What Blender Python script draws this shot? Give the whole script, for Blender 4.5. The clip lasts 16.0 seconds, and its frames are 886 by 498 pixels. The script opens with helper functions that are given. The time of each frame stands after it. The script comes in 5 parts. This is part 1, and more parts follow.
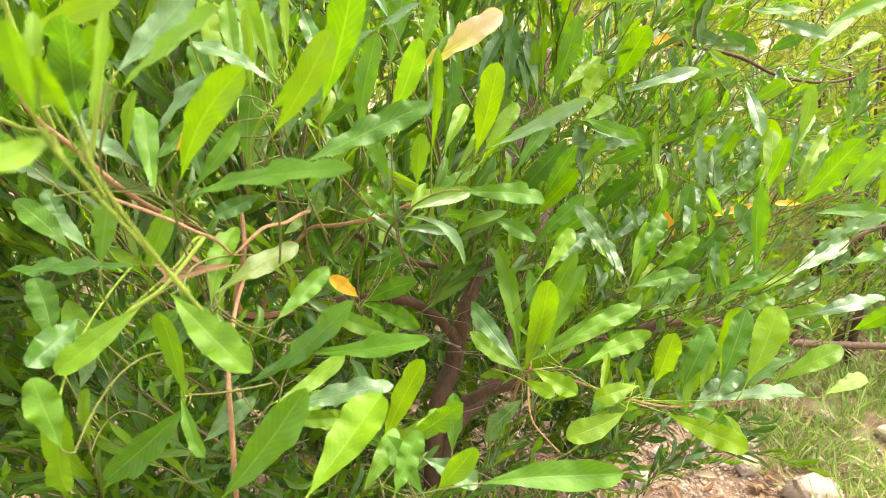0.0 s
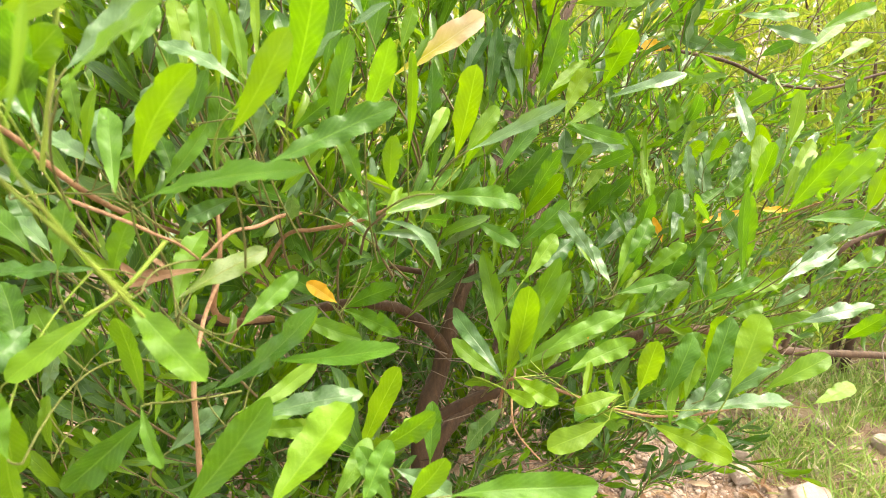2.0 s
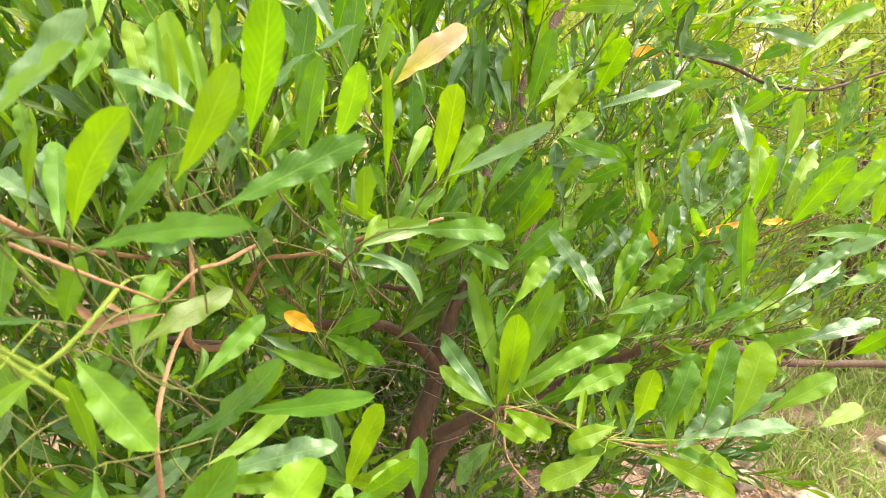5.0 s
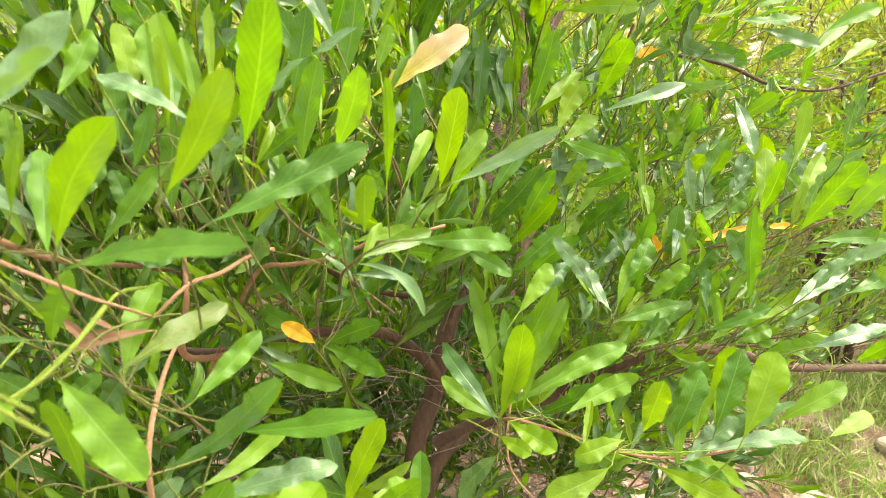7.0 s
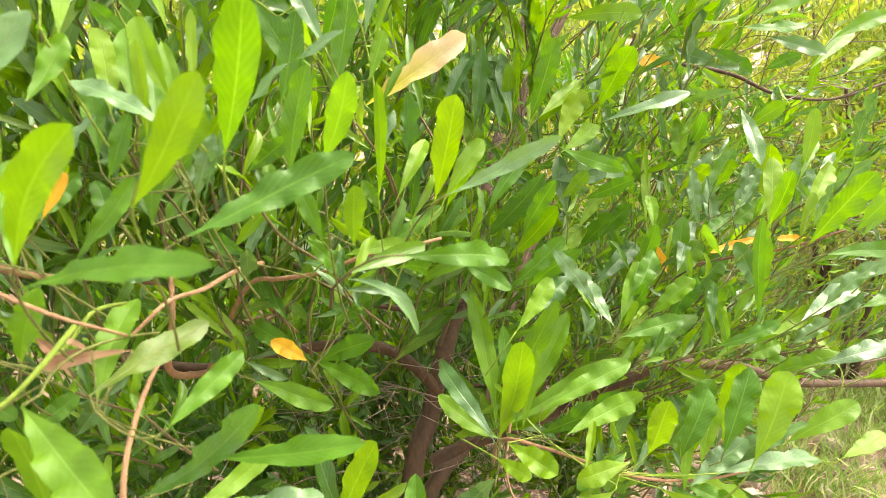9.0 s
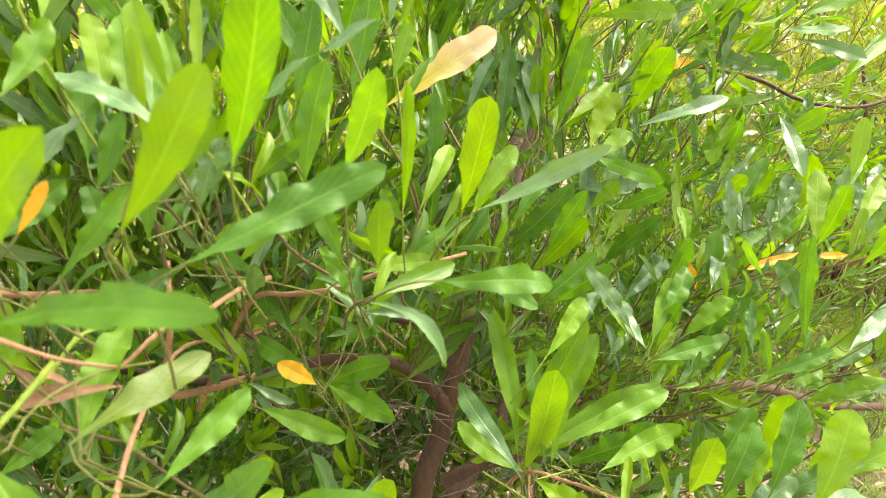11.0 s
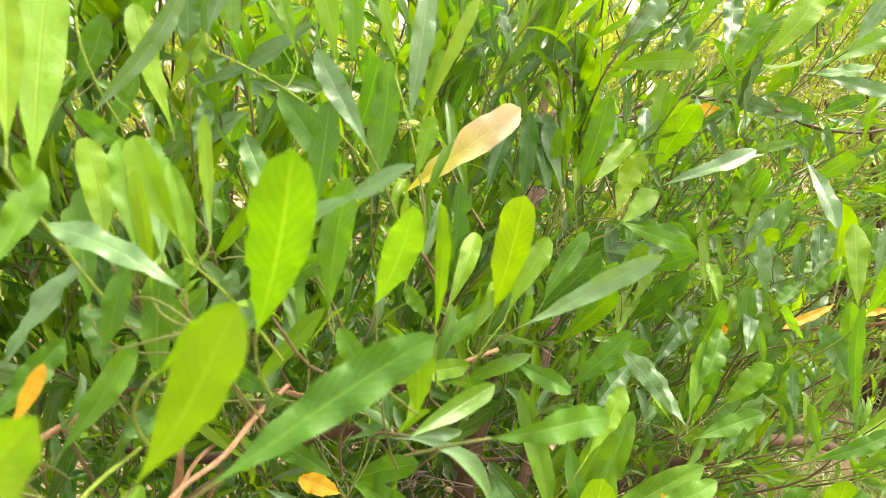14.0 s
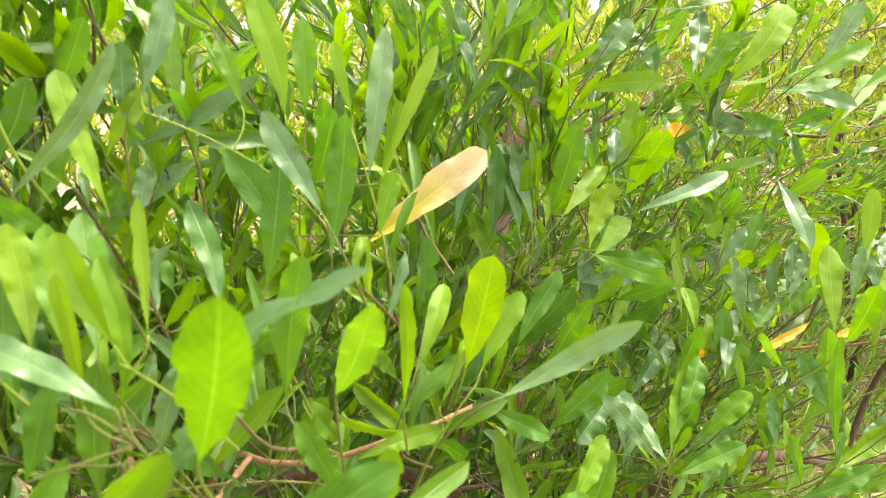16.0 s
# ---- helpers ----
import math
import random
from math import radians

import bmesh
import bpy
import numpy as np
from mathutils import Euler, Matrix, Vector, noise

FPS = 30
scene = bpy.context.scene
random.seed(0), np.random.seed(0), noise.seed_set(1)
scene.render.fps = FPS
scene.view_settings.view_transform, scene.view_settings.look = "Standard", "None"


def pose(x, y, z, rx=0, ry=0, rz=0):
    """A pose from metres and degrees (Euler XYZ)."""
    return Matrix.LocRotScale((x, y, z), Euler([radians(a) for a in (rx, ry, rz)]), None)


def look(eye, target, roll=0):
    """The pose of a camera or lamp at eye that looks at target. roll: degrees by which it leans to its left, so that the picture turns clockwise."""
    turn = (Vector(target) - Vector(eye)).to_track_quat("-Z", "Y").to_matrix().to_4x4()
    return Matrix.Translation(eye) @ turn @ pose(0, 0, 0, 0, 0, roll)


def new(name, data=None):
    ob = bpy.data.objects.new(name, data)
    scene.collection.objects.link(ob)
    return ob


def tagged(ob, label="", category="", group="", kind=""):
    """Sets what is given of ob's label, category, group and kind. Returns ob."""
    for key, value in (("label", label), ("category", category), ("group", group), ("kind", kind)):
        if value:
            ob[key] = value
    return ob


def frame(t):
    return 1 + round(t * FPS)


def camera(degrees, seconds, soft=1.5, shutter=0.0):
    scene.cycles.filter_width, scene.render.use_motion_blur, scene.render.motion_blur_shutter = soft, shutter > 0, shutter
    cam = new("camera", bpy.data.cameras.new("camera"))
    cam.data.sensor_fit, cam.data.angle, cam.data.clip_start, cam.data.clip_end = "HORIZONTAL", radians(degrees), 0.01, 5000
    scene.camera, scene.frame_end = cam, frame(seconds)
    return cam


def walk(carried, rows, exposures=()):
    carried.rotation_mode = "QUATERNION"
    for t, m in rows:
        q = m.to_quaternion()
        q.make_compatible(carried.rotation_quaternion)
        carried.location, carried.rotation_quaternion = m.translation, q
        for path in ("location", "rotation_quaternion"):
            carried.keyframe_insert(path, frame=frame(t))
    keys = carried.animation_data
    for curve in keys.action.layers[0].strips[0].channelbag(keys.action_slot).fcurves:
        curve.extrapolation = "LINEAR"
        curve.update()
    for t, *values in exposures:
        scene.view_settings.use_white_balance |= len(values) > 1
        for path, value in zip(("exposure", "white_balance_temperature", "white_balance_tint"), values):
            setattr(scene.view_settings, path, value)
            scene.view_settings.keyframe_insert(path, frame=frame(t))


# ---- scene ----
EXPOSURE = 3.0
cam = camera(70.0, 16.0, soft=0.5)
cam.data.dof.use_dof, cam.data.dof.focus_distance, cam.data.dof.aperture_fstop = True, 0.8, 12.0
METRES, EYE, TILT, LEAN, TURN = 0.3, 1.2, -20.0, 0.0, 0.0
ROWS = [
    (0.0, -0.0000, 0.0000, -0.0000, -0.00, -0.00, -0.00),
    (0.5, 0.0136, 0.0106, -0.0004, -0.12, 0.03, -0.12),
    (1.0, 0.0251, 0.0210, -0.0030, -0.19, 0.20, -0.24),
    (1.5, 0.0404, 0.0274, -0.0031, -0.14, 0.34, -0.30),
    (2.0, 0.0603, 0.0342, -0.0008, -0.06, 0.52, -0.26),
    (2.5, 0.0785, 0.0402, 0.0082, 0.08, 0.64, -0.07),
    (3.0, 0.0907, 0.0516, 0.0179, 0.14, 0.67, -0.03),
    (3.5, 0.0986, 0.0656, 0.0312, 0.20, 0.76, 0.43),
    (4.0, 0.1037, 0.0856, 0.0482, 0.17, 0.66, 0.76),
    (4.5, 0.1053, 0.1087, 0.0673, 0.01, 0.43, 0.74),
    (7.0, 0.0876, 0.1823, 0.1023, -0.50, 0.41, 0.95),
    (7.5, 0.0886, 0.1994, 0.0954, -0.52, 0.73, 0.87),
    (8.0, 0.0929, 0.2158, 0.0950, -0.49, 1.00, 0.97),
    (8.5, 0.0978, 0.2311, 0.1004, -0.40, 1.20, 0.92),
    (9.0, 0.1057, 0.2494, 0.1124, -0.27, 1.32, 0.94),
    (11.5, 0.0176, 0.4296, 0.1568, -0.31, 1.37, -0.93),
    (12.0, -0.0079, 0.4452, 0.1548, -0.26, 1.90, -2.33),
    (12.5, -0.0231, 0.4605, 0.1754, -0.11, 2.27, -2.50),
    (13.0, -0.0301, 0.4744, 0.2297, 0.03, 2.43, -1.38),
    (13.5, -0.0275, 0.4893, 0.2993, -0.06, 2.39, 0.36),
    (14.0, -0.0213, 0.5072, 0.3601, -0.44, 2.23, 2.06),
    (14.5, -0.0191, 0.5321, 0.4146, -0.95, 1.90, 3.19),
    (15.0, -0.0168, 0.5518, 0.4506, -1.66, 1.71, 3.41),
    (15.5, -0.0057, 0.5653, 0.4726, -2.20, 1.74, 3.96),
    (16.0, 0.0022, 0.5772, 0.4867, -2.74, 1.78, 4.26),
]
walk(cam, [(t, pose(0, 0, EYE, TILT, LEAN, TURN) @ pose(METRES * x, METRES * y, METRES * z, 90 + pitch, roll, yaw)) for t, x, y, z, yaw, pitch, roll in ROWS], [(0.0, EXPOSURE, 7500, 9), (16.0, EXPOSURE, 7500, 9)])

# ---- sky and sun: bright hazy day ----
SUN_ELEVATION, SUN_AZIMUTH = 60.0, 62.0
world = bpy.data.worlds.new("sky")
scene.world = world
world.use_nodes = True
wn = world.node_tree.nodes
sky = wn.new("ShaderNodeTexSky")
sky.sky_type = 'NISHITA'
sky.sun_disc = False
sky.sun_elevation, sky.sun_rotation = radians(SUN_ELEVATION), radians(SUN_AZIMUTH)
sky.dust_density, sky.air_density = 4.0, 1.0
milky = wn.new("ShaderNodeHueSaturation")
milky.inputs["Saturation"].default_value = 0.2
world.node_tree.links.new(sky.outputs[0], milky.inputs["Color"])
world.node_tree.links.new(milky.outputs[0], wn["Background"].inputs["Color"])
wn["Background"].inputs["Strength"].default_value = 0.15
sun = new("sun", bpy.data.lights.new("sun", 'SUN'))
sun.data.energy, sun.data.angle, sun.data.color = 0.52, radians(28), (1.0, 0.96, 0.88)
az, el = radians(SUN_AZIMUTH), radians(SUN_ELEVATION)
sun.matrix_world = look((3 * math.sin(az) * math.cos(el), 3 * math.cos(az) * math.cos(el), 3 * math.sin(el)), (0, 0, 0))


# ---- materials ----
def material(name):
    m = bpy.data.materials.new(name)
    m.use_nodes = True
    return m, m.node_tree.nodes, m.node_tree.links


def ramp(nodes, stops, interpolation='LINEAR'):
    r = nodes.new("ShaderNodeValToRGB")
    r.color_ramp.interpolation = interpolation
    while len(r.color_ramp.elements) < len(stops):
        r.color_ramp.elements.new(0.5)
    for e, (p, c) in zip(r.color_ramp.elements, stops):
        e.position, e.color = p, (*c, 1)
    return r


def maths(nodes, links, op, a, b=None, c=None):
    n = nodes.new("ShaderNodeMath")
    n.operation = op
    for i, v in enumerate((a, b, c)):
        if v is None:
            continue
        if isinstance(v, (int, float)):
            n.inputs[i].default_value = v
        else:
            links.new(v, n.inputs[i])
    return n.outputs[0]


def mixed(nodes, links, factor, a, b, blend='MIX'):
    n = nodes.new("ShaderNodeMix")
    n.data_type, n.blend_type = 'RGBA', blend
    for i, v in ((0, factor), (6, a), (7, b)):
        if isinstance(v, (int, float)):
            n.inputs[i].default_value = v
        elif isinstance(v, tuple):
            n.inputs[i].default_value = (*v, 1)
        else:
            links.new(v, n.inputs[i])
    return n.outputs[2]


def leaf_material(name, stops, rib, glow, thin=0.38, rough=0.36, gloss=0.5, spots=0.0, fading=None):
    """A leaf: colour by chance over stops, pale midrib, feathered veins, light through the blade."""
    m, n, l = material(name)
    bsdf, out = n["Principled BSDF"], n["Material Output"]
    uv = n.new("ShaderNodeUVMap")
    sep = n.new("ShaderNodeSeparateXYZ")
    l.new(uv.outputs[0], sep.inputs[0])
    off = maths(n, l, 'ABSOLUTE', maths(n, l, 'SUBTRACT', sep.outputs[0], 0.5))
    width = maths(n, l, 'MULTIPLY_ADD', sep.outputs[1], -0.035, 0.055)
    ribmask = maths(n, l, 'SUBTRACT', 1.0, maths(n, l, 'SMOOTH_MIN', maths(n, l, 'DIVIDE', off, width), 1.0, 0.3))
    ribmask = maths(n, l, 'MAXIMUM', ribmask, 0.0)
    wander = n.new("ShaderNodeTexNoise")
    wander.inputs["Scale"].default_value = 90
    vein = maths(n, l, 'SINE', maths(n, l, 'MULTIPLY_ADD', maths(n, l, 'SUBTRACT', sep.outputs[1], maths(n, l, 'MULTIPLY', off, 0.45)), 80.0, maths(n, l, 'MULTIPLY', wander.outputs[0], 7.0)))
    vein = maths(n, l, 'POWER', maths(n, l, 'MULTIPLY_ADD', vein, 0.5, 0.5), 6.0)
    oi, geo = n.new("ShaderNodeObjectInfo"), n.new("ShaderNodeNewGeometry")
    chance = maths(n, l, 'FRACT', maths(n, l, 'ADD', oi.outputs["Random"], geo.outputs["Random Per Island"]))
    base = ramp(n, stops)
    l.new(chance, base.inputs[0])
    tex = n.new("ShaderNodeTexCoord")
    blotch = n.new("ShaderNodeTexNoise")
    blotch.inputs["Scale"].default_value, blotch.inputs["Detail"].default_value = 38, 4
    l.new(tex.outputs["Object"], blotch.inputs["Vector"])
    grain = n.new("ShaderNodeTexNoise")
    grain.inputs["Scale"].default_value, grain.inputs["Detail"].default_value = 420, 3
    l.new(tex.outputs["Object"], grain.inputs["Vector"])
    tone = ramp(n, [(0.3, (0.78, 0.8, 0.75)), (0.7, (1.18, 1.14, 1.1))])
    l.new(blotch.outputs[0], tone.inputs[0])
    col = mixed(n, l, 1.0, base.outputs[0], tone.outputs[0], 'MULTIPLY')
    if fading:
        edge = maths(n, l, 'MULTIPLY_ADD', blotch.outputs[0], 0.5, maths(n, l, 'MULTIPLY_ADD', sep.outputs[1], -1.6, maths(n, l, 'MULTIPLY_ADD', off, -0.9, 1.4)))
        n_clamp = n.new("ShaderNodeClamp")
        l.new(edge, n_clamp.inputs[0])
        col = mixed(n, l, n_clamp.outputs[0], col, fading)
    col = mixed(n, l, maths(n, l, 'MULTIPLY', vein, 0.17), col, rib)
    col = mixed(n, l, maths(n, l, 'MULTIPLY', ribmask, 0.65), col, rib)
    if spots:
        sp = ramp(n, [(0.60, (0, 0, 0)), (0.72, (1, 1, 1))])
        l.new(blotch.outputs[0], sp.inputs[0])
        col = mixed(n, l, maths(n, l, 'MULTIPLY', sp.outputs[0], spots), col, (0.16, 0.07, 0.02))
    l.new(col, bsdf.inputs["Base Color"])
    bsdf.inputs["Specular IOR Level"].default_value = gloss
    l.new(maths(n, l, 'MULTIPLY_ADD', blotch.outputs[0], 0.3, rough - 0.17), bsdf.inputs["Roughness"])
    bump = n.new("ShaderNodeBump")
    bump.inputs["Strength"].default_value, bump.inputs["Distance"].default_value = 0.5, 0.0022
    pucker = n.new("ShaderNodeTexNoise")
    pucker.inputs["Scale"].default_value, pucker.inputs["Detail"].default_value = 130, 4
    l.new(tex.outputs["Object"], pucker.inputs["Vector"])
    height = maths(n, l, 'MULTIPLY_ADD', ribmask, -0.3, maths(n, l, 'MULTIPLY_ADD', vein, -0.04, maths(n, l, 'MULTIPLY_ADD', grain.outputs[0], 0.06, pucker.outputs[0])))
    l.new(height, bump.inputs["Height"])
    l.new(bump.outputs[0], bsdf.inputs["Normal"])
    tr = n.new("ShaderNodeBsdfTranslucent")
    l.new(mixed(n, l, 1.0, col, glow, 'MULTIPLY'), tr.inputs["Color"])
    mix = n.new("ShaderNodeMixShader")
    mix.inputs[0].default_value = thin
    l.new(bsdf.outputs[0], mix.inputs[1])
    l.new(tr.outputs[0], mix.inputs[2])
    l.new(mix.outputs[0], out.inputs["Surface"])
    return m


LEAF = {
    "young": leaf_material("young_leaf", [(0.0, (0.08, 0.185, 0.004)), (0.5, (0.105, 0.215, 0.004)), (1.0, (0.125, 0.222, 0.005))], (0.19, 0.33, 0.03), (1.2, 1.2, 0.5), 0.42, 0.44, 0.3),
    "green": leaf_material("green_leaf", [(0.0, (0.04, 0.115, 0.009)), (0.6, (0.06, 0.15, 0.01)), (1.0, (0.085, 0.18, 0.01))], (0.13, 0.25, 0.04), (1.9, 1.85, 0.6), 0.36, 0.42, 0.22),
    # Dark leaf green; also used where leaves stand in shade, painting that in.
    "dark": leaf_material("dark_shaded_leaf", [(0.0, (0.026, 0.085, 0.012)), (1.0, (0.042, 0.115, 0.014))], (0.11, 0.19, 0.07), (1.9, 1.9, 0.7), 0.27, 0.34, 0.35),
    # Greyer base colour paints in part of the sky's reflection on glossy blades.
    "sheen": leaf_material("painted_sheen_leaf", [(0.0, (0.05, 0.115, 0.035)), (1.0, (0.075, 0.15, 0.05))], (0.15, 0.24, 0.1), (1.7, 1.7, 0.7), 0.22, 0.33, 0.44),
    "olive": leaf_material("reddish_leaf", [(0.0, (0.06, 0.11, 0.012)), (1.0, (0.08, 0.12, 0.014))], (0.2, 0.2, 0.05), (1.6, 1.6, 0.9), 0.3, 0.4, 0.35, 0.45),
    "yellow": leaf_material("yellowed_leaf", [(0.0, (0.46, 0.34, 0.23)), (1.0, (0.5, 0.38, 0.27))], (0.5, 0.42, 0.24), (1.2, 1.15, 0.8), 0.3, 0.5, 0.35, 0.35, fading=(0.33, 0.3, 0.012)),
    "orange": leaf_material("orange_leaf", [(0.0, (0.5, 0.27, 0.018)), (1.0, (0.55, 0.33, 0.025))], (0.6, 0.4, 0.1), (1.4, 1.2, 0.8), 0.35, 0.5, 0.3, 0.4),
    "brown": leaf_material("withered_leaf", [(0.0, (0.12, 0.06, 0.032)), (0.5, (0.27, 0.16, 0.095)), (1.0, (0.45, 0.36, 0.25))], (0.3, 0.2, 0.13), (1.2, 1.1, 0.9), 0.2, 0.6, 0.2, 0.5),
    "mixed": leaf_material("shrub_leaf", [(0.0, (0.028, 0.085, 0.012)), (0.5, (0.046, 0.12, 0.011)), (0.85, (0.075, 0.165, 0.011)), (1.0, (0.13, 0.23, 0.01))], (0.15, 0.27, 0.04), (1.9, 1.85, 0.6), 0.42, 0.31, 0.4),
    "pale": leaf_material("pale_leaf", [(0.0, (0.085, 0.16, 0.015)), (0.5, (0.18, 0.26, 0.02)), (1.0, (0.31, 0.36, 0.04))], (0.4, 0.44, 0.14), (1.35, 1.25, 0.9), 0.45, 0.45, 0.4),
}


def bark_material(name, dark, light, scale):
    m, n, l = material(name)
    bsdf = n["Principled BSDF"]
    tex = n.new("ShaderNodeTexCoord")
    stretch = n.new("ShaderNodeMapping")
    stretch.inputs["Scale"].default_value = (1, 1, 0.25)
    l.new(tex.outputs["Object"], stretch.inputs["Vector"])
    fib = n.new("ShaderNodeTexNoise")
    fib.inputs["Scale"].default_value, fib.inputs["Detail"].default_value, fib.inputs["Roughness"].default_value = scale, 8, 0.7
    l.new(stretch.outputs[0], fib.inputs["Vector"])
    big = n.new("ShaderNodeTexNoise")
    big.inputs["Scale"].default_value = 14
    l.new(tex.outputs["Object"], big.inputs["Vector"])
    r = ramp(n, [(0.3, dark), (0.55, tuple((a + b) / 2 for a, b in zip(dark, light))), (0.75, light)])
    l.new(maths(n, l, 'MULTIPLY_ADD', big.outputs[0], 0.35, maths(n, l, 'MULTIPLY_ADD', fib.outputs[0], 0.9, -0.12)), r.inputs[0])
    l.new(r.outputs[0], bsdf.inputs["Base Color"])
    bsdf.inputs["Roughness"].default_value = 0.85
    bump = n.new("ShaderNodeBump")
    bump.inputs["Strength"].default_value, bump.inputs["Distance"].default_value = 0.8, 0.003
    l.new(fib.outputs[0], bump.inputs["Height"])
    l.new(bump.outputs[0], bsdf.inputs["Normal"])
    return m


BARK = bark_material("trunk_bark", (0.02, 0.009, 0.0032), (0.085, 0.043, 0.016), 140)
TWIG = bark_material("twig_bark", (0.15, 0.075, 0.035), (0.34, 0.195, 0.1), 260)
THIN = bark_material("thin_twig", (0.06, 0.04, 0.014), (0.13, 0.1, 0.035), 260)
SHOOT = bark_material("green_shoot", (0.1, 0.165, 0.01), (0.19, 0.25, 0.025), 200)
STALK = bark_material("leaf_stalk", (0.06, 0.07, 0.01), (0.13, 0.14, 0.024), 220)
DRY = bark_material("dry_twig", (0.08, 0.055, 0.04), (0.24, 0.19, 0.14), 200)


def ground_material():
    m, n, l = material("dry_earth")
    bsdf = n["Principled BSDF"]
    tex = n.new("ShaderNodeTexCoord")
    big, mid, fine = (n.new("ShaderNodeTexNoise") for _ in range(3))
    for node, s, d in ((big, 1.3, 4), (mid, 16, 6), (fine, 170, 6)):
        node.inputs["Scale"].default_value, node.inputs["Detail"].default_value = s, d
        l.new(tex.outputs["Object"], node.inputs["Vector"])
    r = ramp(n, [(0.3, (0.085, 0.044, 0.026)), (0.5, (0.18, 0.107, 0.07)), (0.7, (0.34, 0.25, 0.19))])
    l.new(maths(n, l, 'MULTIPLY_ADD', mid.outputs[0], 0.6, maths(n, l, 'MULTIPLY_ADD', fine.outputs[0], 0.5, -0.05)), r.inputs[0])
    moss = ramp(n, [(0.45, (0, 0, 0)), (0.62, (1, 1, 1))])
    l.new(big.outputs[0], moss.inputs[0])
    l.new(mixed(n, l, maths(n, l, 'MULTIPLY', moss.outputs[0], 0.45), r.outputs[0], (0.1, 0.115, 0.04)), bsdf.inputs["Base Color"])
    bsdf.inputs["Roughness"].default_value = 0.95
    bump = n.new("ShaderNodeBump")
    bump.inputs["Strength"].default_value, bump.inputs["Distance"].default_value = 1.0, 0.01
    l.new(maths(n, l, 'MULTIPLY_ADD', fine.outputs[0], 0.5, mid.outputs[0]), bump.inputs["Height"])
    l.new(bump.outputs[0], bsdf.inputs["Normal"])
    return m


def stone_material(name, dark, light):
    m, n, l = material(name)
    bsdf = n["Principled BSDF"]
    tex = n.new("ShaderNodeTexCoord")
    a, b = n.new("ShaderNodeTexNoise"), n.new("ShaderNodeTexNoise")
    for node, s in ((a, 22), (b, 160)):
        node.inputs["Scale"].default_value, node.inputs["Detail"].default_value = s, 8
        l.new(tex.outputs["Object"], node.inputs["Vector"])
    geo, oi = n.new("ShaderNodeNewGeometry"), n.new("ShaderNodeObjectInfo")
    chance = maths(n, l, 'MULTIPLY', maths(n, l, 'ADD', geo.outputs["Random Per Island"], oi.outputs["Random"]), 0.2)
    r = ramp(n, [(0.3, dark), (0.75, light)])
    l.new(maths(n, l, 'ADD', chance, maths(n, l, 'MULTIPLY_ADD', a.outputs[0], 0.6, maths(n, l, 'MULTIPLY', b.outputs[0], 0.25))), r.inputs[0])
    l.new(r.outputs[0], bsdf.inputs["Base Color"])
    bsdf.inputs["Roughness"].default_value = 0.9
    bump = n.new("ShaderNodeBump")
    bump.inputs["Strength"].default_value, bump.inputs["Distance"].default_value = 0.7, 0.004
    l.new(b.outputs[0], bump.inputs["Height"])
    l.new(bump.outputs[0], bsdf.inputs["Normal"])
    return m


EARTH = ground_material()
STONE = stone_material("pale_stone", (0.2, 0.13, 0.1), (0.42, 0.34, 0.28))
PEBBLE = stone_material("pebble", (0.1, 0.055, 0.038), (0.36, 0.28, 0.225))


# ---- builders ----
rng = np.random.default_rng(7)


def unit(v):
    return v / np.maximum(np.linalg.norm(v, axis=-1, keepdims=True), 1e-9)


